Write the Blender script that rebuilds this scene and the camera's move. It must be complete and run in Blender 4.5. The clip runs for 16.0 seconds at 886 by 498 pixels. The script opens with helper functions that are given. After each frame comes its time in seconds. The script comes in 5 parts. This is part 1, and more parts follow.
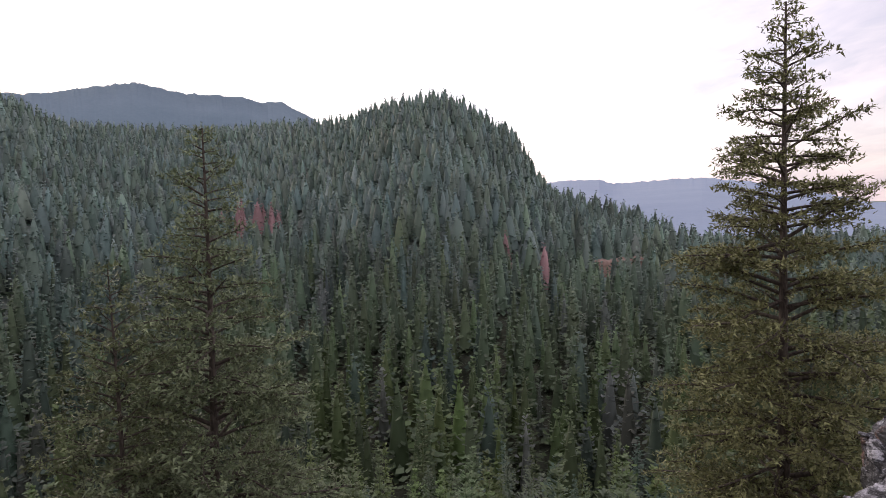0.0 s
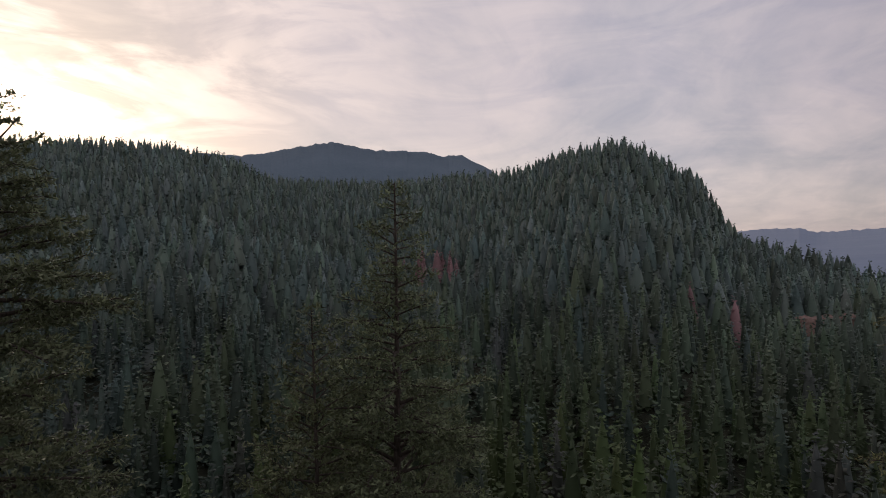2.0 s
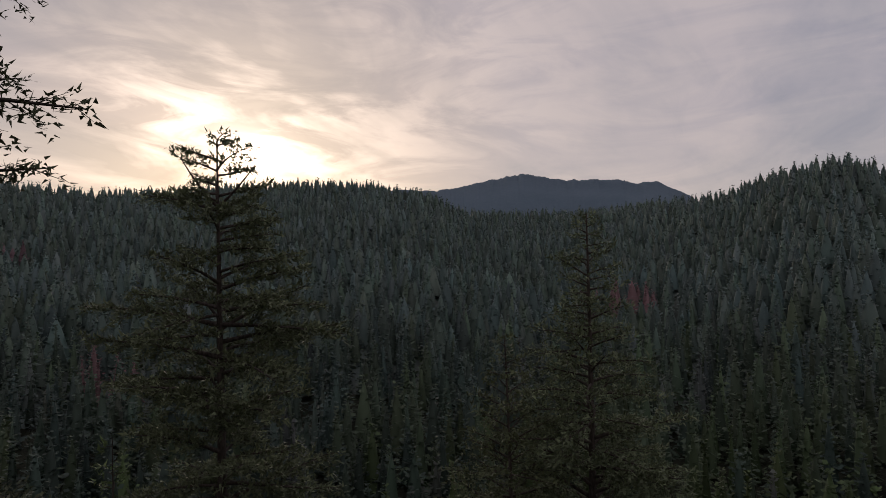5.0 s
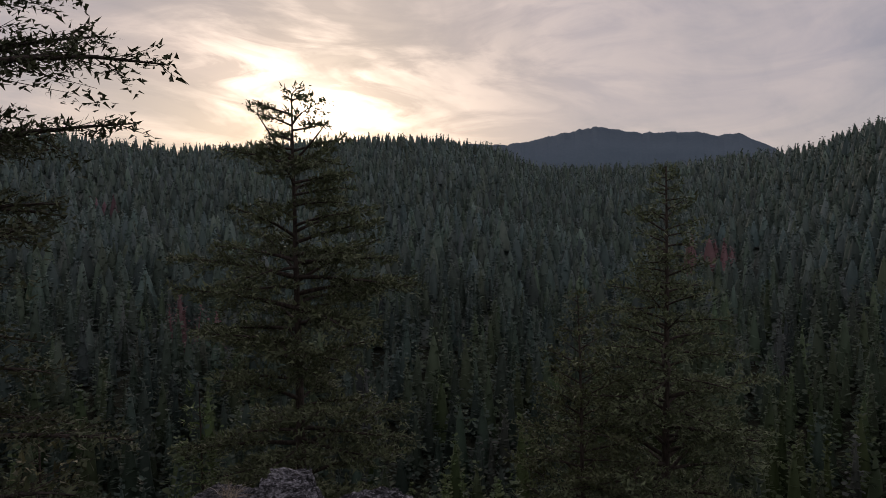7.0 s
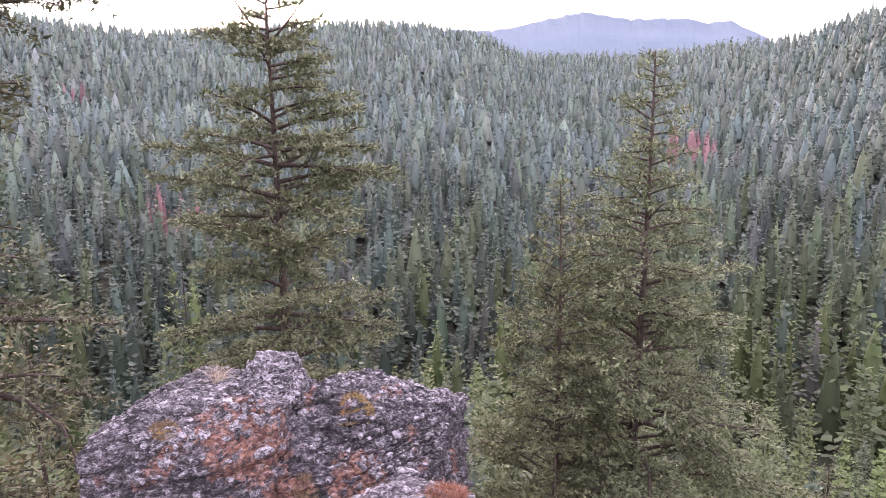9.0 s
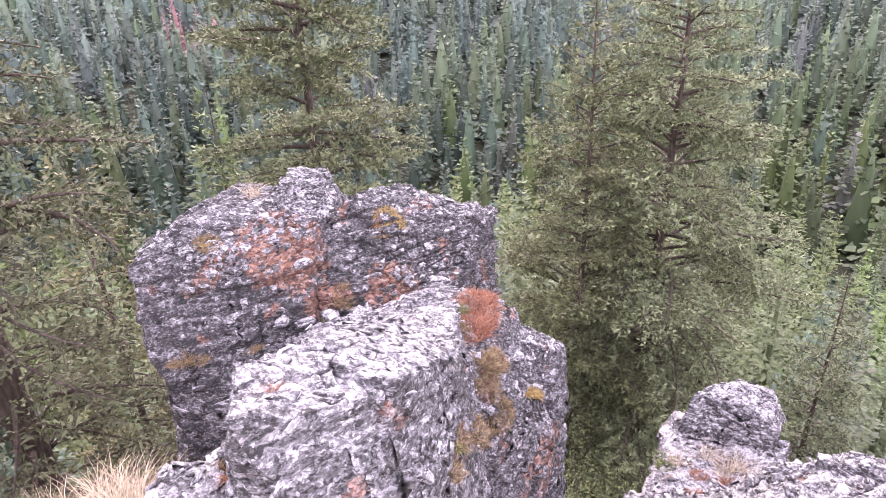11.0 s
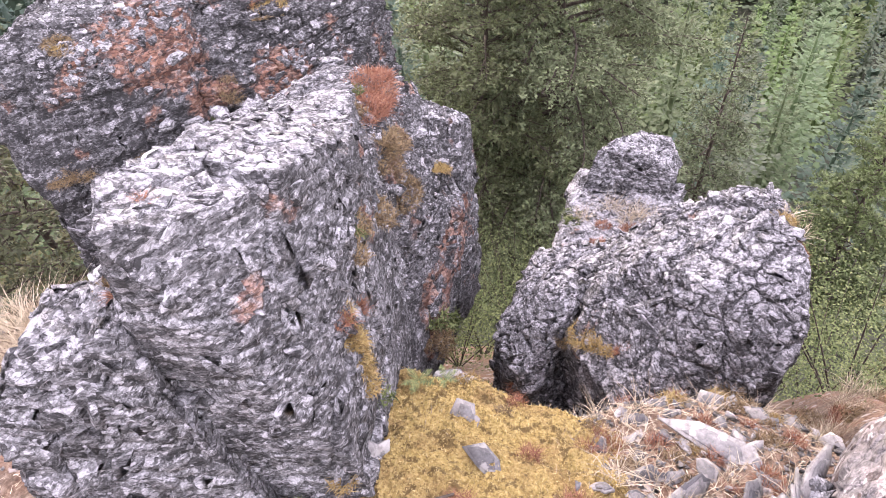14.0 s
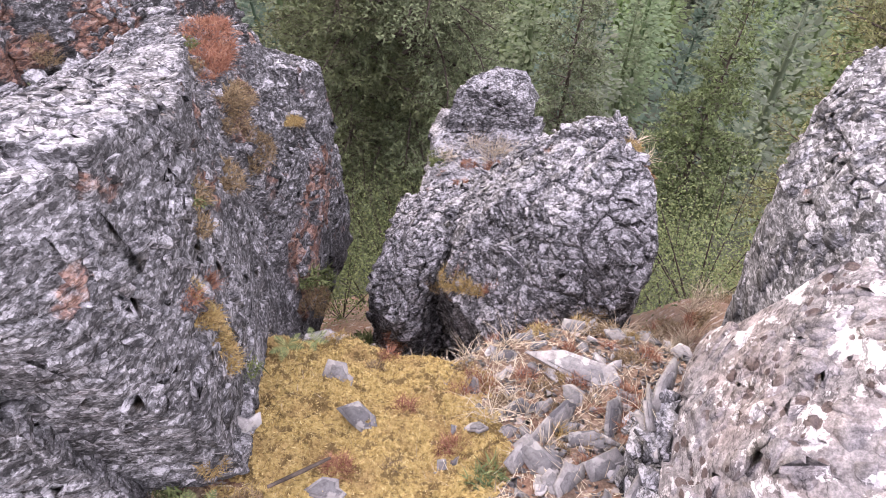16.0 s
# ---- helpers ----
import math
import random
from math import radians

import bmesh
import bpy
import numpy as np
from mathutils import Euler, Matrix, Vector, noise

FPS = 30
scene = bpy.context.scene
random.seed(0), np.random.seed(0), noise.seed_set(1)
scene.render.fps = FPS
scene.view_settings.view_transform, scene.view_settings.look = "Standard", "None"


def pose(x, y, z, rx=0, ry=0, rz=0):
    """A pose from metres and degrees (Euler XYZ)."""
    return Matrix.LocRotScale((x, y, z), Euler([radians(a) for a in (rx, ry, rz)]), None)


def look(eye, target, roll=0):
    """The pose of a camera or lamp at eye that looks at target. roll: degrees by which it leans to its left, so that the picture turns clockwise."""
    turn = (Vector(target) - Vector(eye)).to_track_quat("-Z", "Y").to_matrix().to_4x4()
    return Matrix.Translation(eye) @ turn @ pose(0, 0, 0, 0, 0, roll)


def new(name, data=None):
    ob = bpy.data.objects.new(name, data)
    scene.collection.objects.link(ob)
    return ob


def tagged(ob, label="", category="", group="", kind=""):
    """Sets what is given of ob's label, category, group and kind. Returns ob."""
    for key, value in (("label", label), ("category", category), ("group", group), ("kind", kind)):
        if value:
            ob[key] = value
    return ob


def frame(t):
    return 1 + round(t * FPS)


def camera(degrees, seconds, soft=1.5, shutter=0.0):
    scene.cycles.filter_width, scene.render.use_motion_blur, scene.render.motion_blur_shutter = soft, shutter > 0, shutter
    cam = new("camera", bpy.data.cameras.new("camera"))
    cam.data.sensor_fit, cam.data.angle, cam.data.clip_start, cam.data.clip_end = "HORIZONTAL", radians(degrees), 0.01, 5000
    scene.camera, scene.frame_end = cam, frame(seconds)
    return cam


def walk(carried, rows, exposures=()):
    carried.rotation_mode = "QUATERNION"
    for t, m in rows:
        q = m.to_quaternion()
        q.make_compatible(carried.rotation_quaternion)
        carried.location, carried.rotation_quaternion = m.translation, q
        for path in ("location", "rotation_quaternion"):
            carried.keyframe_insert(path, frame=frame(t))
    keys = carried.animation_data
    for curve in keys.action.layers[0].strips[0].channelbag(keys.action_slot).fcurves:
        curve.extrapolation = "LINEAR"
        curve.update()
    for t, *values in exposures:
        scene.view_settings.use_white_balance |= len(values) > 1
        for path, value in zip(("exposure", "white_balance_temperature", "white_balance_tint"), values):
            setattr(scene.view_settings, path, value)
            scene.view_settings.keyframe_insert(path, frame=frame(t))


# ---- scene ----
cam = camera(67.15, 16.0, soft=0.7)
PATH = [
    (0.0, pose(0.052, 0.230, 2.070, 85.956, 1.457, -0.790)),
    (0.5, pose(0.035, 0.196, 2.072, 87.206, 1.544, 3.275)),
    (1.0, pose(0.036, 0.128, 2.068, 88.052, 1.018, 6.217)),
    (1.5, pose(0.032, 0.052, 2.071, 89.447, 1.215, 10.641)),
    (2.0, pose(0.036, -0.013, 2.065, 90.528, 1.151, 14.207)),
    (2.5, pose(0.050, -0.061, 2.071, 91.171, 1.099, 16.561)),
    (3.0, pose(0.050, -0.100, 2.064, 92.164, 1.617, 20.417)),
    (3.5, pose(0.054, -0.145, 2.053, 93.456, 1.733, 24.391)),
    (4.0, pose(0.061, -0.163, 2.065, 93.849, 1.591, 27.107)),
    (4.5, pose(0.072, -0.145, 2.065, 93.881, 1.352, 28.765)),
    (7.0, pose(-0.008, -0.088, 2.064, 89.680, 0.580, 36.453)),
    (7.5, pose(-0.026, -0.069, 2.060, 87.925, 0.616, 36.249)),
    (8.0, pose(-0.031, -0.066, 2.043, 85.293, 0.590, 36.176)),
    (8.5, pose(-0.048, -0.051, 2.030, 83.028, 0.459, 35.829)),
    (9.0, pose(-0.053, -0.044, 2.013, 80.385, 0.279, 34.918)),
    (9.5, pose(-0.069, -0.040, 1.996, 76.353, 0.570, 35.820)),
    (9.7, pose(-0.082, -0.036, 1.993, 74.698, 0.750, 36.193)),
    (11.8, pose(-0.069, -0.048, 1.972, 60.760, 2.424, 36.886)),
    (12.0, pose(-0.070, -0.049, 1.967, 60.055, 2.771, 36.943)),
    (12.5, pose(-0.071, -0.041, 1.941, 56.511, 2.289, 36.030)),
    (13.0, pose(-0.071, -0.019, 1.918, 52.486, 2.511, 34.276)),
    (13.5, pose(-0.067, 0.028, 1.896, 47.659, 2.145, 30.385)),
    (14.0, pose(-0.055, 0.086, 1.893, 45.905, 3.167, 27.366)),
    (14.5, pose(-0.045, 0.129, 1.881, 43.903, 2.706, 24.787)),
    (15.0, pose(-0.028, 0.151, 1.876, 42.198, 1.713, 22.041)),
    (15.5, pose(-0.015, 0.169, 1.878, 41.241, 0.272, 19.408)),
    (16.0, pose(0.006, 0.185, 1.876, 40.767, -0.103, 16.146)),
]

EXPOSURES = [(0.0, 1.6, 6500, 10), (0.5, 1.25, 6500, 10), (1.0, 0.75, 6500, 10), (1.5, 0.4, 6500, 10), (2.0, 0.2, 6500, 10), (2.5, 0.05, 6500, 10), (3.5, -0.20, 6500, 10),
             (6.9, -0.25, 6500, 10), (7.5, 0.2, 6500, 10), (8.0, 0.75, 6500, 11), (8.3, 2.55, 6500, 22), (8.5, 2.95, 6500, 28), (9.0, 3.2, 6500, 28), (9.7, 3.90, 6500, 28),
             (12.0, 3.88, 6500, 17), (13.5, 3.68, 6500, 14), (14.5, 3.52, 6500, 12), (16.0, 3.30, 6500, 12)]
walk(cam, PATH, EXPOSURES)

# ---- world and sun ----
SUN_AZ, SUN_EL = radians(47.1), radians(10.8)      # azimuth counted to the left of +y
SUN_DIR = Vector((-math.sin(SUN_AZ) * math.cos(SUN_EL), math.cos(SUN_AZ) * math.cos(SUN_EL), math.sin(SUN_EL)))


class Nodes:
    """Short hand for building node trees."""

    def __init__(self, tree):
        self.tree = tree

    def add(self, kind, **sets):
        n = self.tree.nodes.new("ShaderNode" + kind)
        for k, v in sets.items():
            setattr(n, k, v)
        return n

    def wire(self, a, b):
        self.tree.links.new(a, b)
        return b

    def put(self, socket, value):
        if isinstance(value, bpy.types.NodeSocket):
            self.wire(value, socket)
        elif isinstance(value, (tuple, list)) and len(value) == 3 and socket.type == "RGBA":
            socket.default_value = (*value, 1)
        else:
            socket.default_value = value

    def math(self, op, a, b=0.0, clamp=False):
        n = self.add("Math", operation=op, use_clamp=clamp)
        self.put(n.inputs[0], a)
        self.put(n.inputs[1], b)
        return n.outputs[0]

    def mix(self, fac, a, b, blend="MIX"):
        n = self.add("Mix", data_type="RGBA", blend_type=blend)
        self.put(n.inputs[0], fac)
        self.put(n.inputs[6], a)
        self.put(n.inputs[7], b)
        return n.outputs[2]

    def ramp(self, fac, *stops):
        n = self.add("ValToRGB")
        e = n.color_ramp.elements
        while len(e) < len(stops):
            e.new(0.5)
        for el, (p, c) in zip(e, stops):
            el.position = p
            el.color = (*c, 1) if isinstance(c, tuple) else (c, c, c, 1)
        self.put(n.inputs[0], fac)
        return n.outputs[0]

    def noise(self, vec, scale, detail=4.0, rough=0.55, distort=0.0):
        n = self.add("TexNoise")
        self.put(n.inputs["Vector"], vec)
        n.inputs["Scale"].default_value, n.inputs["Detail"].default_value = scale, detail
        n.inputs["Roughness"].default_value, n.inputs["Distortion"].default_value = rough, distort
        return n.outputs[0]

    def cells(self, vec, scale, feature="F1", out=0):
        n = self.add("TexVoronoi", feature=feature)
        self.put(n.inputs["Vector"], vec)
        n.inputs["Scale"].default_value = scale
        return n.outputs[out]

    def scaled(self, vec, s, rot=(0, 0, 0), loc=(0, 0, 0)):
        n = self.add("Mapping")
        self.put(n.inputs[0], vec)
        n.inputs["Scale"].default_value, n.inputs["Rotation"].default_value = s, rot
        n.inputs["Location"].default_value = loc
        return n.outputs[0]


def make_world():
    w = bpy.data.worlds.new("evening_sky")
    scene.world = w
    w.use_nodes = True
    t = Nodes(w.node_tree)
    bg = w.node_tree.nodes["Background"]
    d = t.add("TexCoord").outputs["Generated"]
    xyz = t.add("SeparateXYZ")
    t.wire(d, xyz.inputs[0])
    x, y, z = xyz.outputs
    up = t.math("MAXIMUM", z, 0.0)
    dot = t.add("VectorMath", operation="DOT_PRODUCT")
    t.wire(d, dot.inputs[0])
    dot.inputs[1].default_value = SUN_DIR
    c = t.math("MAXIMUM", dot.outputs["Value"], 0.0)
    # a flat cloud deck seen in perspective
    den = t.math("ADD", up, 0.16)
    flat = t.add("CombineXYZ")
    t.wire(t.math("DIVIDE", x, den), flat.inputs[0])
    t.wire(t.math("DIVIDE", y, den), flat.inputs[1])
    deck = t.scaled(flat.outputs[0], (1.0, 0.55, 1.0), (0, 0, radians(38)))
    big = t.noise(deck, 1.15, 5.0, 0.55, 0.6)
    wisps = t.noise(t.scaled(flat.outputs[0], (1.2, 0.5, 1.0), (0, 0, radians(20)), (3, 1, 0)), 3.2, 7.0, 0.6, 0.9)
    cloud = t.math("ADD", t.math("MULTIPLY", big, 0.74), t.math("MULTIPLY", wisps, 0.26))
    clear = t.ramp(cloud, (0.42, 0.0), (0.58, 1.0))
    # broad tints: warm towards the sun, lavender away from it
    # the unseen sky opposite the sun is raised to light the rock faces
    side = t.ramp(t.math("ADD", t.math("MULTIPLY", dot.outputs["Value"], 0.5), 0.5), (0.10, (0.50, 0.47, 0.49)), (0.38, (0.40, 0.37, 0.40)), (0.58, (0.29, 0.262, 0.292)), (0.82, (0.435, 0.41, 0.44)),
                  (0.96, (0.47, 0.425, 0.43)), (1.0, (0.50, 0.42, 0.39)))
    low = t.ramp(up, (0.0, (1.02, 0.97, 0.95)), (0.36, (1.02, 1.02, 1.03)), (0.7, (1.10, 1.10, 1.12)), (1.0, (1.15, 1.15, 1.18)))
    base = t.mix(1.0, side, low, "MULTIPLY")
    veil = t.mix(t.math("MULTIPLY", clear, 0.62), t.mix(1.0, base, (0.80, 0.80, 0.84), "MULTIPLY"),
                 t.mix(1.0, base, (1.26, 1.16, 1.11), "MULTIPLY"))
    halo = t.math("POWER", c, 26.0)
    core = t.math("POWER", c, 150.0)
    disc = t.math("POWER", c, 900.0)
    # long low cloud banks that break up the glow
    banks = t.noise(t.scaled(d, (4.2, 4.2, 15.0), (0, radians(6), 0)), 1.0, 6.0, 0.6, 1.1)
    rift = t.ramp(banks, (0.42, 0.10), (0.56, 1.0))
    open_sky = t.math("MULTIPLY", t.math("ADD", t.math("MULTIPLY", clear, 1.2), 0.10), rift)
    veil = t.mix(1.0, veil, t.ramp(banks, (0.36, (0.86, 0.86, 0.90)), (0.60, (1.06, 1.03, 1.0))), "MULTIPLY")
    glow = t.math("ADD", t.math("MULTIPLY", t.math("MULTIPLY", halo, 0.34), open_sky),
                  t.math("ADD", t.math("MULTIPLY", t.math("MULTIPLY", core, 1.3), open_sky), t.math("MULTIPLY", disc, 0.9)))
    warm = t.mix(1.0, (1.0, 0.81, 0.66), t.math("MULTIPLY", glow, 1.0), "MULTIPLY")
    sky = t.add("TexSky", sky_type="NISHITA", sun_disc=False)
    sky.sun_elevation, sky.sun_rotation = SUN_EL, -SUN_AZ
    thin = t.mix(1.0, sky.outputs[0], (0.02, 0.02, 0.02), "MULTIPLY")
    total = t.mix(1.0, t.mix(1.0, veil, warm, "ADD"), thin, "ADD")
    t.wire(total, bg.inputs[0])
    bg.inputs[1].default_value = 1.0


make_world()
sun_data = bpy.data.lights.new("sun", "SUN")
sun_data.energy, sun_data.angle, sun_data.color = 0.6, radians(14), (1.0, 0.84, 0.68)
sun = new("sun", sun_data)
sun.matrix_world = look(SUN_DIR * 60, (0, 0, 0))


# ---- materials ----
def material(name):
    m = bpy.data.materials.new(name)
    m.use_nodes = True
    t = Nodes(m.node_tree)
    return m, t, m.node_tree.nodes["Principled BSDF"]


def finish(t, b, colour, rough, height=None, bump=0.3, dist=0.02):
    t.put(b.inputs["Base Color"], colour)
    t.put(b.inputs["Roughness"], rough)
    b.inputs["Specular IOR Level"].default_value = 0.25
    if height is not None:
        n = t.add("Bump")
        n.inputs["Strength"].default_value, n.inputs["Distance"].default_value = bump, dist
        t.put(n.inputs["Height"], height)
        t.wire(n.outputs[0], b.inputs["Normal"])


def rock_material(name, tone=1.0, stain=0.62, pale=0.0, grain=(0.0, 0.0, 0.0), up_pale=0.17, island=0.0, rust=()):
    """Flaky schist under a crust of small lichens: ragged flecks of slate, grey and white, stretched along the layers.
    stain: threshold of the rusty faces, pale: how far the crust is whitened, up_pale: how much paler upward sides are,
    grain: turn of the layers, island: how far loose pieces differ, rust: (place, reach) of broken faces."""
    m, t, b = material(name)
    geo = t.add("NewGeometry")
    p = geo.outputs["Position"] if not island else t.add("TexCoord").outputs["Object"]
    wob = t.add("TexNoise")
    t.put(wob.inputs["Vector"], p)
    wob.inputs["Scale"].default_value, wob.inputs["Detail"].default_value, wob.inputs["Roughness"].default_value = 60.0, 4.0, 0.65
    bent = t.add("VectorMath", operation="MULTIPLY_ADD")
    t.wire(wob.outputs["Color"], bent.inputs[0])
    bent.inputs[1].default_value = (0.013, 0.013, 0.013)
    t.wire(p, bent.inputs[2])
    q = t.scaled(bent.outputs[0], (1.0, 1.0, 1.7), grain)

    def flecks(scale):
        sep = t.add("SeparateColor")
        t.wire(t.cells(q, scale, "F1", 1), sep.inputs[0])
        return sep.outputs[0]
    fa, fb, fc = flecks(34.0), flecks(72.0), flecks(170.0)
    fine = t.noise(q, 150.0, 4.0, 0.7)
    val = t.math("ADD", t.math("MULTIPLY", fa, 0.27), t.math("ADD", t.math("MULTIPLY", fb, 0.27), t.math("MULTIPLY", fc, 0.10)))
    val = t.math("ADD", val, t.math("MULTIPLY", t.math("SUBTRACT", t.noise(q, 60.0, 5.0, 0.65), 0.5), 0.45))
    val = t.math("ADD", val, t.math("MULTIPLY", t.math("SUBTRACT", t.noise(p, 5.5, 5.0, 0.62, 0.3), 0.5), 0.5))
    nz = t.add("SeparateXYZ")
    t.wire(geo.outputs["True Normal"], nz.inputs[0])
    # sides that face up are made paler
    val = t.math("ADD", val, t.math("MULTIPLY", t.ramp(nz.outputs[2], (0.55, 0.0), (0.90, 1.0)), up_pale))
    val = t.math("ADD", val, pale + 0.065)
    if island:
        val = t.math("ADD", val, t.math("MULTIPLY", t.math("SUBTRACT", geo.outputs["Random Per Island"], 0.5), island))
    k = tone
    col = t.ramp(val, *((at, (0.965 * g * k, 0.965 * g * k, 1.03 * g * k)) for at, g in ((0.26, 0.033), (0.36, 0.060), (0.40, 0.095), (0.50, 0.120), (0.53, 0.170), (0.60, 0.200), (0.63, 0.275), (0.8, 0.37))))
    col = t.mix(1.0, col, t.ramp(fine, (0.3, 0.60), (0.5, 1.0), (0.7, 1.40)), "MULTIPLY")
    # bare broken faces: iron-stained
    spread = t.noise(t.scaled(p, (1, 1, 1), (0, 0, 0), (7.3, 2.1, 4.4)), 2.6, 5.0, 0.62, 0.3)
    mask = t.ramp(spread, (stain, 0.0), (stain + 0.05, 1.0))
    for place, reach in rust:
        away = t.add("VectorMath", operation="DISTANCE")
        t.wire(p, away.inputs[0])
        away.inputs[1].default_value = place
        near = t.math("SUBTRACT", 1.0, t.math("DIVIDE", away.outputs["Value"], reach))
        near = t.math("ADD", near, t.math("MULTIPLY", t.math("SUBTRACT", t.noise(p, 7.0, 5.0, 0.65), 0.5), 1.5))
        mask = t.math("MAXIMUM", mask, t.ramp(near, (0.12, 0.0), (0.24, 1.0)))
    mask = t.math("MULTIPLY", mask, t.ramp(t.noise(q, 20.0, 6.0, 0.72), (0.40, 0.15), (0.52, 1.0)))
    rusty = t.ramp(t.math("ADD", t.math("MULTIPLY", fine, 0.5), t.math("MULTIPLY", fa, 0.5)), (0.2, (0.060, 0.032, 0.028)), (0.45, (0.19, 0.092, 0.062)), (0.62, (0.29, 0.155, 0.105)), (0.8, (0.36, 0.25, 0.20)))
    col = t.mix(t.math("MULTIPLY", mask, 0.72), col, rusty)
    # thin dark slits between the layers
    seams = t.noise(t.scaled(bent.outputs[0], (2.4, 2.4, 17.0), grain), 3.0, 6.0, 0.65)
    slit = t.ramp(seams, (0.470, 1.0), (0.492, 0.0), (0.508, 0.0), (0.530, 1.0))
    col = t.mix(1.0, col, t.ramp(slit, (0.0, 0.42), (1.0, 1.0)), "MULTIPLY")
    h = t.math("ADD", t.math("MULTIPLY", fa, 0.8), t.math("ADD", t.math("MULTIPLY", fb, 0.55), t.math("MULTIPLY", fc, 0.25)))
    h = t.math("ADD", h, t.math("ADD", t.math("MULTIPLY", fine, 0.5), t.math("MULTIPLY", slit, 0.7)))
    finish(t, b, col, 0.88, h, 0.6, 0.006)
    return m


def tuft_material(name, dark, mid, light):
    """Dry grasses, mosses and small leaves."""
    m, t, b = material(name)
    p = t.add("TexCoord").outputs["Object"]
    isl = t.add("NewGeometry").outputs["Random Per Island"]
    f = t.math("ADD", t.math("MULTIPLY", isl, 0.6), t.math("MULTIPLY", t.noise(p, 9.0, 3.0), 0.4))
    finish(t, b, t.ramp(f, (0.15, dark), (0.5, mid), (0.85, light)), 0.8)
    return m


def foliage_material(name):
    """Needles: each tree's colour from its mesh, haze tint included on far ones, varied by spray and by tree."""
    m, t, b = material(name)
    a = t.add("Attribute", attribute_name="tree_colour").outputs["Color"]
    isl = t.add("NewGeometry").outputs["Random Per Island"]
    own = t.add("ObjectInfo").outputs["Random"]
    col = t.mix(1.0, a, t.ramp(isl, (0.0, 0.74), (1.0, 1.26)), "MULTIPLY")
    hsv = t.add("HueSaturation")
    t.put(hsv.inputs["Hue"], t.math("ADD", 0.485, t.math("MULTIPLY", own, 0.03)))
    t.put(hsv.inputs["Value"], t.math("ADD", 0.8, t.math("MULTIPLY", own, 0.4)))
    t.put(hsv.inputs["Color"], col)
    finish(t, b, hsv.outputs[0], 0.62)
    thin = t.add("BsdfTranslucent")
    t.wire(hsv.outputs[0], thin.inputs[0])
    both = t.add("MixShader")
    both.inputs[0].default_value = 0.14
    t.wire(b.outputs[0], both.inputs[1])
    t.wire(thin.outputs[0], both.inputs[2])
    t.wire(both.outputs[0], m.node_tree.nodes["Material Output"].inputs[0])
    return m


def bark_material():
    m, t, b = material("bark")
    p = t.add("TexCoord").outputs["Object"]
    f = t.noise(t.scaled(p, (1, 1, 0.25)), 22.0, 5.0, 0.65)
    finish(t, b, t.ramp(f, (0.3, (0.025, 0.020, 0.017)), (0.55, (0.075, 0.06, 0.05)), (0.8, (0.15, 0.125, 0.11))), 0.9, f, 0.8, 0.02)
    return m


def litter_material():
    m, t, b = material("stony_litter")
    p = t.add("TexCoord").outputs["Object"]
    a, c, g = t.noise(p, 3.0, 5.0, 0.6), t.noise(p, 38.0, 7.0, 0.7), t.cells(p, 60.0)
    col = t.ramp(c, (0.30, (0.045, 0.032, 0.025)), (0.5, (0.155, 0.112, 0.083)), (0.70, (0.33, 0.265, 0.215)))
    col = t.mix(t.ramp(a, (0.45, 0.0), (0.62, 0.7)), col, t.ramp(c, (0.3, (0.10, 0.045, 0.03)), (0.7, (0.30, 0.17, 0.11))))
    col = t.mix(t.ramp(t.noise(p, 13.0, 3.0), (0.60, 0.0), (0.65, 0.8)), col, (0.38, 0.35, 0.34))
    finish(t, b, col, 0.95, t.math("ADD", c, t.math("MULTIPLY", g, 0.5)), 0.9, 0.02)
    return m


def floor_material():
    m, t, b = material("forest_floor")
    p = t.add("TexCoord").outputs["Object"]
    a, c = t.noise(p, 0.09, 4.0), t.noise(p, 1.7, 5.0, 0.6)
    col = t.ramp(c, (0.3, (0.014, 0.018, 0.011)), (0.7, (0.045, 0.050, 0.030)))
    col = t.mix(t.ramp(a, (0.5, 0.0), (0.7, 0.6)), col, (0.06, 0.058, 0.036))
    finish(t, b, col, 0.95, c, 0.6, 0.3)
    return m


def hazed_slope_material():
    m, t, b = material("hazed_slope")
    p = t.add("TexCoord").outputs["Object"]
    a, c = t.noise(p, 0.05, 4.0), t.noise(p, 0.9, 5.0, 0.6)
    # forest floor colour lifted to a pale grey-green in place of haze
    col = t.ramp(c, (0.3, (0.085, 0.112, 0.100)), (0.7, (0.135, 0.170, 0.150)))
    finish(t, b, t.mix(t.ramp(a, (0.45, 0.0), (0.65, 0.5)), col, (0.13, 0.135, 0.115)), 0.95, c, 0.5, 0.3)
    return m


def moss_material():
    m, t, b = material("yellow_moss")
    p = t.add("TexCoord").outputs["Object"]
    a, c, g = t.noise(p, 6.0, 4.0), t.noise(p, 60.0, 5.0, 0.7), t.cells(p, 75.0)
    col = t.ramp(c, (0.30, (0.13, 0.088, 0.034)), (0.46, (0.42, 0.31, 0.115)), (0.68, (0.68, 0.54, 0.24)))
    col = t.mix(t.ramp(a, (0.46, 0.0), (0.66, 0.65)), col, t.ramp(c, (0.3, (0.16, 0.10, 0.045)), (0.7, (0.40, 0.27, 0.13))))
    col = t.mix(t.ramp(t.noise(p, 17.0, 5.0, 0.65), (0.53, 0.0), (0.59, 0.85)), col, (0.14, 0.095, 0.040))
    finish(t, b, col, 0.95, t.math("ADD", c, t.math("MULTIPLY", g, -0.7)), 1.0, 0.035)
    return m


